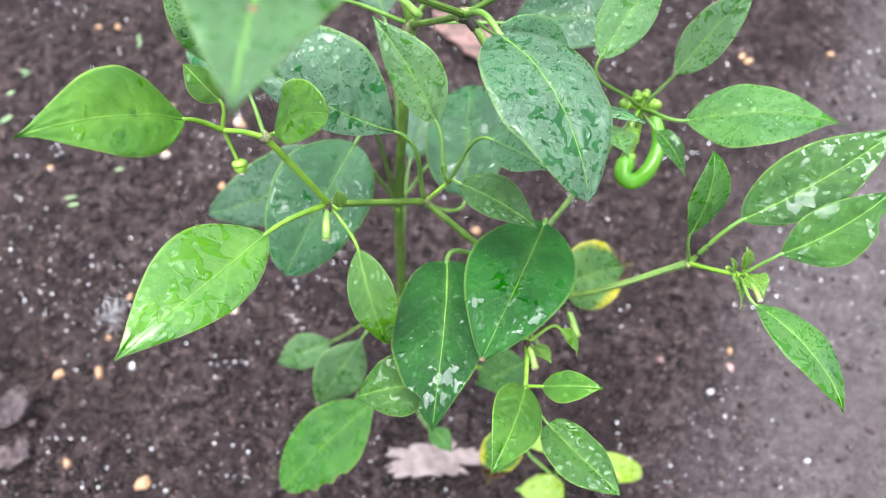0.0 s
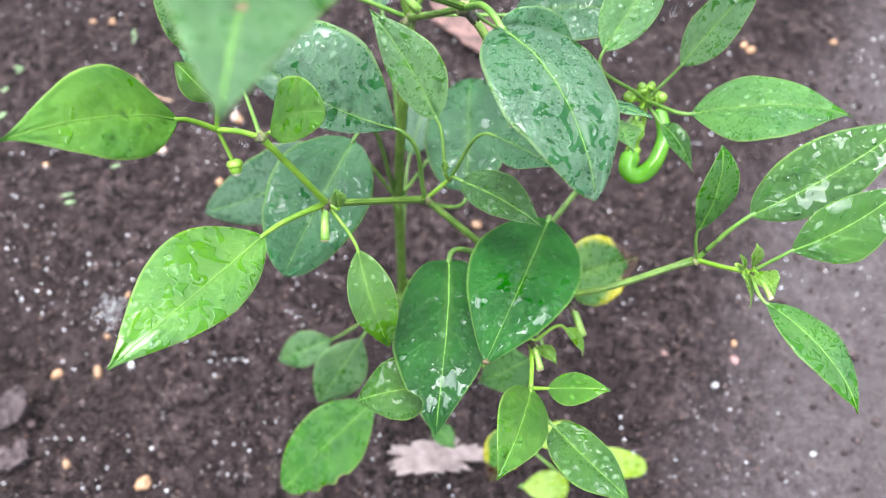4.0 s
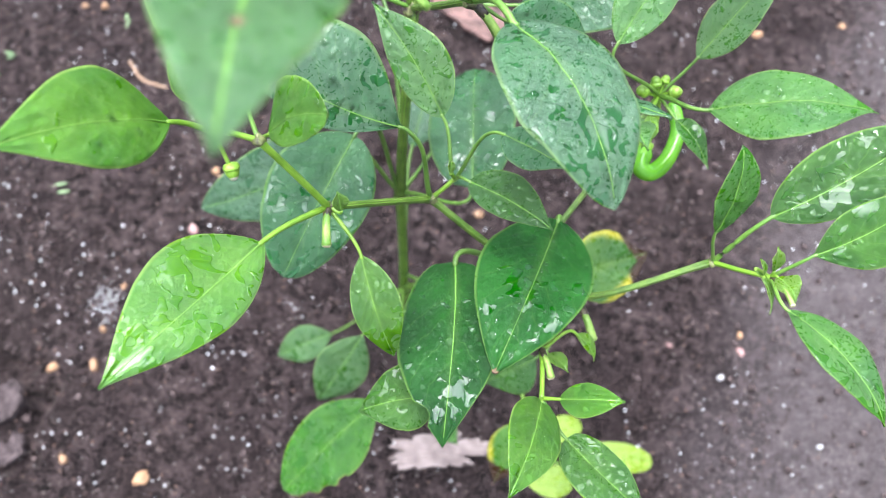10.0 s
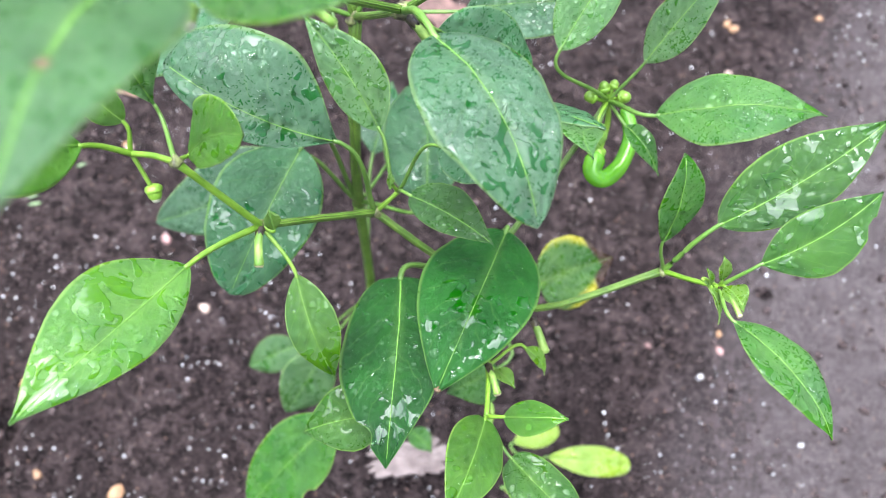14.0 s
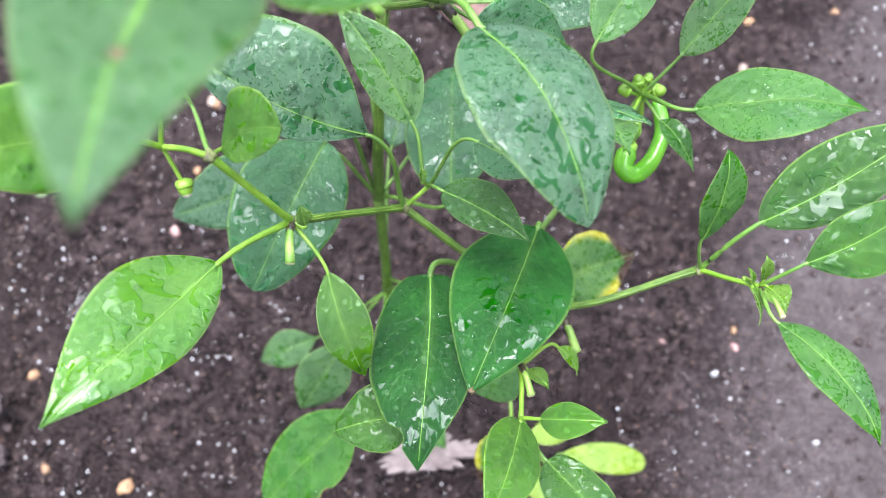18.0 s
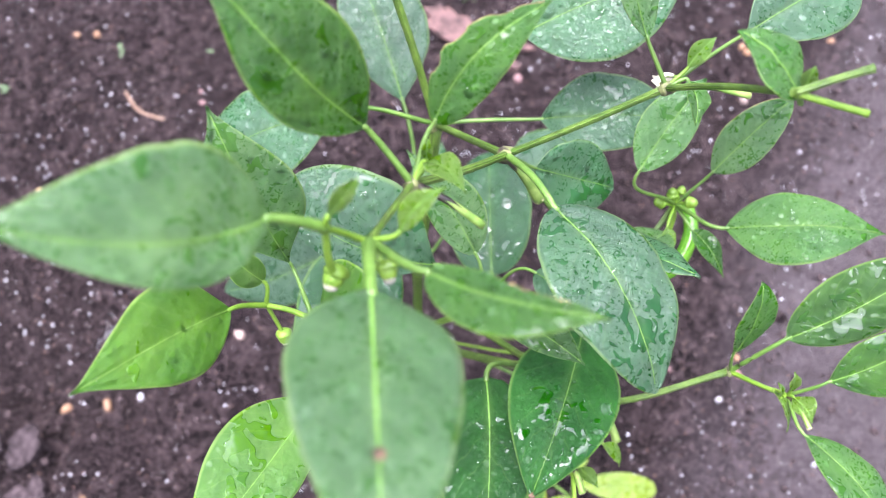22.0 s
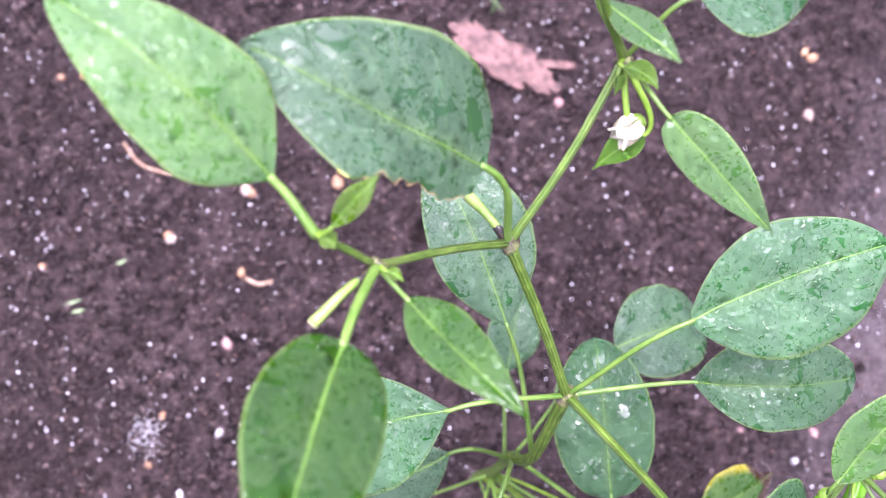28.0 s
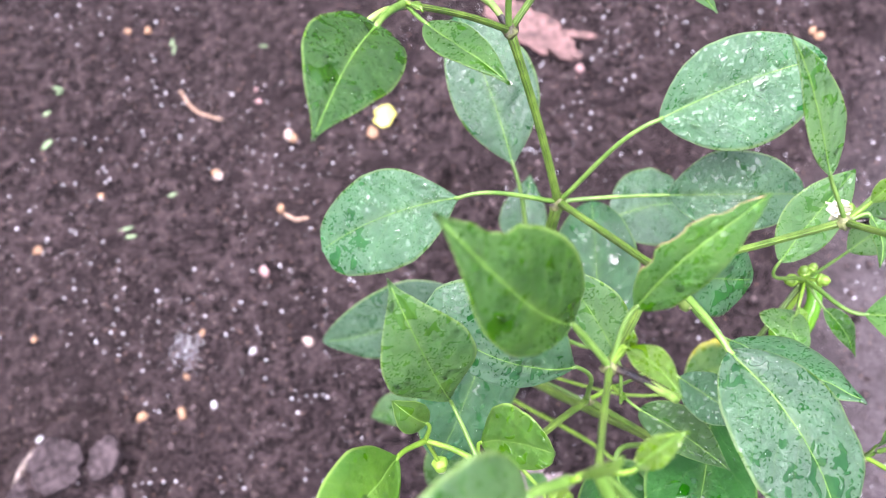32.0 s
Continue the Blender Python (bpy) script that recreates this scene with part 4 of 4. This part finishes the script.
shoot_leaf((0.1126, 0.2529, 0.5020), (0.1271, 0.2279, 0.4960), (-0.2, 0.1, 0.95), 0.013, (0.1064, 0.2685, 0.4996), MID)
shoot_leaf((0.0728, 0.2620, 0.6420), (0.0816, 0.2682, 0.6520), (-0.2, -0.3, 0.9), 0.008, (0.0654, 0.2573, 0.6357))
shoot_leaf((0.0729, 0.2578, 0.6400), (0.0731, 0.2390, 0.6400), (0.3, 0.1, 0.9), 0.011, (0.0654, 0.2573, 0.6357), MID)
stub((0.0654, 0.2573, 0.6357), (0.0981, 0.2546, 0.6320), 0.0012, True)
shoot_leaf((-0.1003, 0.3547, 0.6750), (-0.0851, 0.3639, 0.6880), (0.3, -0.2, 0.9), 0.010, (-0.1049, 0.3549, 0.6696))
shoot_leaf((-0.1033, 0.3540, 0.6720), (-0.0998, 0.3502, 0.6720), (0.2, 0.1, 0.9), 0.006, (-0.1049, 0.3549, 0.6696))
shoot_leaf((-0.0879, 0.3466, 0.6550), (-0.0832, 0.3432, 0.6550), (0.1, 0.1, 0.95), 0.004, (-0.0905, 0.3492, 0.6511))
shoot_leaf((-0.0083, 0.4072, 0.6450), (0.0010, 0.3976, 0.6480), (0.0, 0.1, 0.95), 0.008, (-0.0060, 0.4120, 0.6400))
shoot_leaf((-0.0086, 0.4067, 0.6400), (-0.0094, 0.4018, 0.6360), (0.3, 0.0, 0.9), 0.006, (-0.0060, 0.4120, 0.6400))
shoot_leaf((0.0874, 0.2200, 0.6920), (0.0883, 0.2231, 0.7000), (-0.2, -0.3, 0.9), 0.007, (0.0824, 0.2166, 0.6959))
stem((0.0824, 0.2166, 0.6959), (0.1019, 0.2182, 0.7050), 0.0014, 0.0013)
stem((0.0824, 0.2166, 0.6959), (0.1056, 0.2121, 0.6900), 0.0013, 0.0012, mat=SHOOT)
stem((-0.0060, 0.4120, 0.6400), (-0.0237, 0.4195, 0.6900), 0.0017, 0.0015)
leaf((-0.0295, 0.3430, 0.3300), (-0.0137, 0.4016, 0.3400), (0.1, -0.3, 0.95), 0.036, DARK, node=(-0.036, 0.288, 0.300), thick=0.0012)
leaf((0.0529, 0.1783, 0.3300), (0.0188, 0.1675, 0.3100), (0.1, -0.3, 0.95), 0.040, MID, node=(-0.040, 0.278, 0.240), thick=0.0012)
leaf((0.0487, 0.1563, 0.2400), (0.0292, 0.1160, 0.2000), (0.1, -0.2, 0.97), 0.040, YELLOW, node=(-0.044, 0.270, 0.120), thick=0.0014, label="pale leaf turning yellow low on the plant")
shoot_leaf((-0.0189, 0.1868, 0.1000), (0.0024, 0.1655, 0.1000), (0.1, -0.1, 1.0), 0.020, (-0.046, 0.268, 0.06), MID)


def flower(at, way, size):
    """A nodding white flower: pointed petals closed to a bell, and a toothed green cap."""
    d = Vector(way).normalized()
    m = d.to_track_quat("Z", "Y").to_matrix()
    v, f = lump((0, 0, size * 0.3), size * 0.40, 4.0, 7, 10, 0.12, 1.1)
    ob = mesh_object("flower", [Vector(at) + m @ q for q in v], f, PETAL, plant, "small white nodding pepper flower")
    for name, mat, count, reach, wide_, turn, open_ in (("petal", PETAL, 5, 1.35, 0.62, 0.3, 0.34), ("calyx_tooth", SHOOT, 5, 0.45, 0.30, 0.9, 0.10)):
        for k in range(count):
            th = k * 2 * math.pi / count + turn
            out, tang = Vector((math.cos(th), math.sin(th), 0)), Vector((-math.sin(th), math.cos(th), 0))
            grow = 1 + 0.18 * noise.noise(Vector((k * 1.7, size * 900, 2)))
            pv, pf = [], []
            for layer in (0, 1):
                for i in range(9):
                    s = i / 8
                    for j in (-2, -1, 0, 1, 2):
                        wd = size * wide_ * max(0.02, math.sin(math.pi * (0.22 + 0.78 * s)) ** 0.8) * j / 2
                        r = size * (0.34 + open_ * s * s + (0.06 if mat is SHOOT else 0.0)) - 0.10 * size * abs(j / 2) ** 2 - 0.0003 * layer
                        pv.append(Vector(at) + m @ (out * r + tang * wd + Vector((0, 0, size * (reach * grow * s - 0.25)))))
            for i in range(8):
                for j in range(4):
                    c = (i * 5 + j, i * 5 + j + 1, i * 5 + j + 6, i * 5 + j + 5)
                    pf += [c, tuple(x + 45 for x in c)[::-1]]
            mesh_object(name, pv, pf, mat, ob)
    v, f = lump((0, 0, -size * 0.22), size * 0.44, 9.0, 6, 10, 0.15, 0.8)
    mesh_object("calyx", [Vector(at) + m @ q for q in v], f, SHOOT, ob)
    return ob


flower((-0.0030, 0.3935, 0.6280), (-0.80, -0.50, -0.25), 0.0072)
stem((-0.0060, 0.4120, 0.6400), (-0.0046, 0.3922, 0.6265), 0.0013, 0.0012, mat=SHOOT)
leaf((0.0016, 0.3920, 0.6220), (-0.0155, 0.3846, 0.6150), (0.1, 0.1, 0.95), 0.013, YOUNG, bend=0.15, fold=0.4, node=(-0.0060, 0.4120, 0.6400), thick=0.0010, drops=8)
flower((0.0700, 0.2640, 0.6290), (-0.80, 0.05, -0.30), 0.0060)


def pepper(points, r):
    """A young curved pepper on its stalk."""
    line = glide(points, 8)
    k = len(line) - 1
    rad = [r * (1.12 - 0.42 * i / k) * math.sqrt(min(1.0, 0.35 + i * 0.22, 0.05 + (k - i) * 0.24)) for i in range(k + 1)]
    v, f, u = tube(line, rad, 14, 0.03)
    ob = mesh_object("pepper_fruit", v, f, FRUIT, plant, "glossy young green pepper, curved like a hook", u)
    v, f = lump(tuple(line[0]), r * 0.85, 2.0, 6, 10, 0.15, 0.8)
    mesh_object("calyx", v, f, SHOOT, ob)
    return ob


pepper([(0.1045, 0.2560, 0.4700), (0.1012, 0.2470, 0.4660), (0.1069, 0.2430, 0.4640), (0.1162, 0.2498, 0.4660), (0.1228, 0.2635, 0.4700), (0.1225, 0.2755, 0.4730), (0.1201, 0.2815, 0.4740)], 0.0050)
stem((0.1064, 0.2685, 0.4996), (0.1045, 0.2560, 0.4700), 0.0015, 0.0020, via=[(0.1080, 0.2640, 0.4850)], mat=SHOOT)
for at_, way_, size_ in (((0.1135, 0.2665, 0.5060), (0.3, -0.2, 0.4), 0.0030), ((0.0965, 0.2675, 0.5060), (-0.6, -0.1, 0.3), 0.0030), ((0.1035, 0.2715, 0.5080), (-0.1, 0.4, 0.5), 0.0027), ((0.1090, 0.2735, 0.5070), (0.3, 0.4, 0.4), 0.0022)):
    bud(at_, way_, size_)
    stem((0.1064, 0.2685, 0.4996), at_, 0.0013, 0.0012, mat=SHOOT)

# a weed seedling with two rounded pale leaves
seedling = tagged(new("weed_seedling"), "pale yellow-green weed seedling close to the soil", "seedling", "seedlings under the plant")
seedling.location = (0.105, 0.150, 0.0)
bpy.context.view_layer.update()


def seed_leaf(base, tip, width, node_at):
    q = seedling.location
    rel = [tuple(np.array(p) - np.array(q)) for p in (base, tip, node_at)]
    return leaf(rel[0], rel[1], (0.05, -0.1, 1.0), width, YELLOW_YOUNG, bend=0.06, taper=0.4, wide=0.55, node=rel[2], thick=0.0012, drops=0, owner=seedling)


seed_leaf((0.1090, 0.1627, 0.0700), (0.1889, 0.1536, 0.0600), 0.028, (0.105, 0.150, 0.045))
seed_leaf((0.0789, 0.1789, 0.0600), (0.1246, 0.1929, 0.0550), 0.026, (0.105, 0.150, 0.045))
seed_leaf((0.0672, 0.1378, 0.0550), (0.1122, 0.1377, 0.0550), 0.030, (0.105, 0.150, 0.045))
sv, sf, su = tube(glide([(0, 0, -0.01), (0.003, 0, 0.02), (0, 0, 0.046)], 4), [0.0016] * 9, 8)
mesh_object("stem", sv, sf, SHOOT, seedling, "", su)

# ---- the ground ----


def axis(a, b, step, far):
    inner = list(np.arange(a, b + step / 2, step))
    grow, lo, hi, w = 1.35, [], [], step
    x = a
    while x > -far:
        w *= grow
        x -= w
        lo.append(x)
    x, w = b, step
    while x < far:
        w *= grow
        x += w
        hi.append(x)
    return np.array(lo[::-1] + inner + hi)


def soil_height(x, y):
    h = 0.010 * noise.noise(Vector((x * 5, y * 5, 1))) + 0.006 * noise.noise(Vector((x * 17, y * 17, 4)))
    c = noise.noise(Vector((x * 48, y * 48, 7)))
    h += 0.0042 * c + 0.0030 * abs(noise.noise(Vector((x * 95, y * 95, 2))))
    near = math.hypot(x + HOLE[0] * -1, y - HOLE[1])
    h -= 0.035 * math.exp(-(near / 0.010) ** 2)
    clod = math.hypot((x + 0.512) / 1.25, y - 0.222) * (1 + 0.45 * noise.noise(Vector((x * 26, y * 26, 5)))) + 0.006 * noise.noise(Vector((x * 80, y * 80, 5)))
    h += 0.016 / (1 + math.exp((clod - 0.045) * 260)) - 0.012 * math.exp(-((clod - 0.060) / 0.007) ** 2)
    return h


HOLE = (-0.079, 0.533)
xs, ys = axis(-0.80, 0.75, 0.0055, 400.0), axis(0.02, 1.05, 0.0055, 400.0)
ground_v = []
for y in ys:
    for x in xs:
        fine = -0.95 < x < 0.9 and -0.15 < y < 1.2
        ground_v.append((x, y, soil_height(x, y) if fine else 0.010 * noise.noise(Vector((x * 5, y * 5, 1)))))
w = len(xs)
ground_f = [(j * w + i, j * w + i + 1, (j + 1) * w + i + 1, (j + 1) * w + i) for j in range(len(ys) - 1) for i in range(w - 1)]
ground = tagged(mesh_object("ground", ground_v, ground_f, SOIL), "damp dark brown crumbly garden soil", "soil", kind="structure")

stone_seed = [1.0]


def pebble(x, y, size, tone):
    stone_seed[0] += 1.7
    v, f = lump((0, 0, 0), size * 0.5, stone_seed[0], 7, 10, 0.55, 0.72)
    ob = mesh_object("pebble", v, f, STONE[tone])
    ob.matrix_world = Matrix.Translation((x, y, soil_height(x, y) + size * 0.2)) @ Euler((0, 0, stone_seed[0])).to_matrix().to_4x4() @ Matrix.Diagonal((1.25, 0.9, 1, 1))
    names = ("small tan pebble", "small pale beige pebble", "small pinkish pebble", "small whitish pebble")
    return tagged(ob, names[tone] + " lying on damp dark soil", "pebble", "pebbles on the soil")


pebble(-0.478, 0.765, 0.008, 0)
pebble(-0.451, 0.765, 0.009, 0)
pebble(-0.356, 0.559, 0.009, 0)
pebble(-0.277, 0.508, 0.009, 0)
pebble(-0.496, 0.539, 0.007, 0)
pebble(-0.267, 0.603, 0.013, 1)
pebble(-0.566, 0.474, 0.01, 0)
pebble(-0.296, 0.432, 0.011, 2)
pebble(-0.434, 0.274, 0.01, 0)
pebble(-0.384, 0.315, 0.007, 0)
pebble(-0.309, 0.340, 0.008, 3)
pebble(-0.245, 0.347, 0.011, 1)
pebble(-0.367, 0.364, 0.007, 0)
pebble(-0.564, 0.369, 0.007, 0)
pebble(-0.310, 0.671, 0.006, 2)
pebble(-0.306, 0.652, 0.007, 2)
pebble(-0.166, 0.603, 0.014, 0)
pebble(-0.547, 0.255, 0.009, 3)
pebble(-0.353, 0.282, 0.008, 3)
pebble(-0.320, 0.154, 0.014, 0)
pebble(-0.403, 0.175, 0.009, 0)
pebble(-0.353, 0.554, 0.01, 1)
pebble(-0.263, 0.599, 0.012, 0)
pebble(0.390, 0.705, 0.009, 0)
pebble(0.512, 0.714, 0.008, 0)
pebble(0.310, 0.295, 0.007, 0)
pebble(0.033, 0.447, 0.011, 0)
pebble(0.378, 0.627, 0.012, 1)
pebble(0.397, 0.696, 0.01, 0)
pebble(0.096, 0.674, 0.01, 2)
pebble(0.377, 0.177, 0.006, 3)
pebble(0.308, 0.276, 0.008, 2)
pebble(0.284, 0.250, 0.007, 3)
pebble(0.234, 0.286, 0.006, 2)

# The scattered white grains are painted glints; the first 170 form a grit cluster.
glint_grit_v, glint_grit_f, crumb_v, crumb_f = [], [], [], []
for k in range(11500):
    x, y = rng.uniform(-0.78, 0.74), rng.uniform(0.03, 1.03)
    white = k < 5000
    if k < 170:
        x, y = rng.gauss(-0.387, 0.009), rng.gauss(0.347, 0.016)
    if white and k >= 170 and noise.noise(Vector((x * 6, y * 6, 9))) < -0.12:
        continue
    r = 0.0003 + 0.0006 * rng.random() if k < 170 else 0.0004 + 0.0013 * rng.random() ** 2.6 if white else 0.0010 + 0.0045 * rng.random() ** 4
    v, f = lump((x, y, soil_height(x, y) + r * 0.5), r, k * 0.7, 3, 5, 0.5, 0.8)
    tv, tf = (glint_grit_v, glint_grit_f) if white else (crumb_v, crumb_f)
    s = len(tv)
    tv += v
    tf += [tuple(q + s for q in c) for c in f]
tagged(mesh_object("grit", glint_grit_v, glint_grit_f, GLINT_GRIT), "white grains standing in for water glints, and a cluster of pale grit", "grit", kind="stuff")
tagged(mesh_object("soil_crumbs", crumb_v, crumb_f, CRUMB, smooth=False), "small dark crumbs of soil", "soil crumbs", kind="stuff")

def at_soil(x, y, up=0.0):
    return (x, y, soil_height(x, y) + up)


def twig(points, r, label, mat=None):
    line = glide([at_soil(p[0], p[1], r * 0.8) for p in points], 7)
    k = len(line) - 1
    v, f, u = tube(line, [r * (0.6 + 0.4 * math.sin(math.pi * (0.15 + 0.7 * i / k))) for i in range(k + 1)], 9, 0.08, 0.3)
    return tagged(mesh_object("twig", v, f, mat or TWIG, None, "", u), label, "twig")


def flake(name, x, y, yaw, length, width, mat, label, category, thick=0.003, curl=0.15, jag=0.3, seed=1.0):
    """A flat torn piece with an uneven outline and a curl, lying on the soil."""
    n, rings = 60, 6
    verts, faces = [], []
    c, s = math.cos(yaw), math.sin(yaw)
    for layer in (0, 1):
        for i in range(rings + 1):
            for k in range(n):
                th = 2 * math.pi * k / n
                r = (i / rings) * (1 + jag * noise.noise(Vector((math.cos(th) * 2.2, math.sin(th) * 2.2, seed))) + 0.6 * jag * noise.noise(Vector((math.cos(th) * 7, math.sin(th) * 7, seed))) + 0.35 * jag * noise.noise(Vector((math.cos(th) * 19, math.sin(th) * 19, seed))))
                u, v = r * math.cos(th) * length / 2, r * math.sin(th) * width / 2
                lift = curl * width * (2 * v / width) ** 2 * 0.5 + 0.55 * thick * noise.noise(Vector((u * 90, v * 160, seed)))
                verts.append((x + c * u - s * v, y + s * u + c * v, 0.004 + lift + thick * (1 - layer)))
    size = (rings + 1) * n
    for i in range(rings):
        for k in range(n):
            j = (k + 1) % n
            q = (i * n + k, i * n + j, (i + 1) * n + j, (i + 1) * n + k)
            faces += [q[::-1], tuple(z + size for z in q)]
    for k in range(n):
        j = (k + 1) % n
        o = rings * n
        faces.append((o + k, o + j, o + j + size, o + k + size))
    base = soil_height(x, y)
    verts = [(p[0], p[1], p[2] + base) for p in verts]
    return tagged(mesh_object(name, verts, faces, mat, smooth=False), label, category)


def clod(x, y, size, seed):
    """An angular block of trodden soil with cracks round it."""
    v, f = lump((0, 0, 0), size * 0.5, seed, 6, 7, 0.6, 0.55)
    ob = mesh_object("soil_clod", v, f, SOIL, smooth=False)
    ob.matrix_world = Matrix.Translation((x, y, soil_height(x, y) + size * 0.10)) @ Euler((0.1, -0.1, seed)).to_matrix().to_4x4()
    return tagged(ob, "dark angular clod of damp soil", "soil clod", "clods of soil")


for x, y, yaw, long, wide_, seed in ((-0.514, 0.224, 0.5, 0.060, 0.056, 3.1), (-0.462, 0.229, 1.3, 0.046, 0.030, 6.4), (-0.462, 0.186, 0.3, 0.042, 0.034, 9.2), (-0.556, 0.196, 0.9, 0.040, 0.030, 12.6)):
    tagged(flake("soil_clod", x, y, yaw, long, wide_, CLOD, "flat cracked block of drying soil", "soil clod", 0.008, 0.0, 0.20, seed), "flat cracked block of drying soil", "soil clod", "clods of soil")
clod(0.370, 0.339, 0.016, 9.7)
clod(-0.205, 0.696, 0.014, 11.8)
twig([(-0.4076, 0.6774, 0.0000), (-0.3873, 0.6486, 0.0000), (-0.3500, 0.6300, 0.0000)], 0.0021, "curved dry tan twig lying on damp soil")
twig([(-0.5405, 0.2420, 0.0000), (-0.5565, 0.2200, 0.0000), (-0.5765, 0.1892, 0.0000)], 0.0034, "weathered grey-brown stick lying on the soil", STICK)
twig([(-0.2734, 0.5018, 0.0000), (-0.2598, 0.4938, 0.0000), (-0.2443, 0.4957, 0.0000)], 0.0022, "short reddish brown twig on the soil")
twig([(-0.3900, 0.2811, 0.0000), (-0.3863, 0.2684, 0.0000)], 0.0042, "short stub of orange-brown wood", STONE[0])
flake("bark_piece", 0.036, 0.735, -0.75, 0.125, 0.050, BARK, "pinkish weathered piece of bark on the soil", "bark", 0.004, 0.25, 0.38, 2.6)
flake("bark_piece", 0.088, 0.722, -0.15, 0.075, 0.010, BARK, "thin pinkish splinter of bark on the soil", "bark", 0.003, 0.1, 0.3, 5.0)
flake("bark_piece", -0.016, 0.176, 0.05, 0.098, 0.034, PALEBARK, "pale dry jagged piece of bark on the soil", "bark", 0.005, 0.2, 0.6, 3.0)
flake("fallen_leaf", -0.150, 0.624, 1.3, 0.030, 0.024, YBIT, "small bright yellow fallen leaf on the soil", "fallen leaf", 0.001, 0.35, 0.3, 7.0)
flake("plant_shred", -0.415, 0.733, 1.4, 0.014, 0.0036, SHRED, "pale green shred of a plant on the soil", "plant shred", 0.0015, 0.3, 0.3, 1.4)
flake("plant_shred", -0.559, 0.686, -0.3, 0.014, 0.0042, SHRED, "pale green shred of a plant on the soil", "plant shred", 0.0015, 0.3, 0.3, -0.3)
flake("plant_shred", -0.572, 0.653, 0.6, 0.0098, 0.0036, SHRED, "pale green shred of a plant on the soil", "plant shred", 0.0015, 0.3, 0.3, 0.6)
flake("plant_shred", -0.566, 0.609, 0.8, 0.0154, 0.006, SHRED, "pale green shred of a plant on the soil", "plant shred", 0.0015, 0.3, 0.3, 0.8)
flake("plant_shred", -0.462, 0.494, 0.2, 0.0182, 0.0036, SHRED, "pale green shred of a plant on the soil", "plant shred", 0.0015, 0.3, 0.3, 0.2)
flake("plant_shred", -0.301, 0.731, -0.2, 0.0098, 0.003, SHRED, "pale green shred of a plant on the soil", "plant shred", 0.0015, 0.3, 0.3, -0.2)
flake("plant_shred", -0.532, 0.236, -0.4, 0.0098, 0.003, SHRED, "pale green shred of a plant on the soil", "plant shred", 0.0015, 0.3, 0.3, -0.4)
flake("plant_shred", -0.418, 0.743, 1.5, 0.0098, 0.003, SHRED, "pale green shred of a plant on the soil", "plant shred", 0.0015, 0.3, 0.3, 1.5)
flake("plant_shred", -0.557, 0.679, 0.2, 0.0084, 0.003, SHRED, "pale green shred of a plant on the soil", "plant shred", 0.0015, 0.3, 0.3, 0.2)
flake("plant_shred", -0.455, 0.484, 0.1, 0.014, 0.0036, SHRED, "pale green shred of a plant on the soil", "plant shred", 0.0015, 0.3, 0.3, 0.1)
flake("plant_shred", -0.408, 0.534, 0.3, 0.0112, 0.0036, SHRED, "pale green shred of a plant on the soil", "plant shred", 0.0015, 0.3, 0.3, 0.3)
grass = tagged(new("grass_tuft"), "thin green blades of grass beside a piece of bark", "grass")
grass.location = (0.040, 0.800, 0.0)
for k in range(5):
    th = 0.9 + 0.5 * k
    top = (0.035 * math.cos(th), 0.05 * math.sin(th), 0.055 - 0.006 * k)
    gv, gf, gu = tube(glide([(0.004 * k - 0.008, 0, -0.005), (top[0] * 0.4, top[1] * 0.4, top[2] * 0.8), top], 5), [0.0018 - 0.00015 * i for i in range(11)], 5)
    mesh_object("blade", gv, gf, SHRED, grass, "", gu)

drops = tagged(mesh_object("water_drops", drops_v, drops_f, WATER), "clear rain drops lying on the wet leaves", "water drops", kind="stuff")
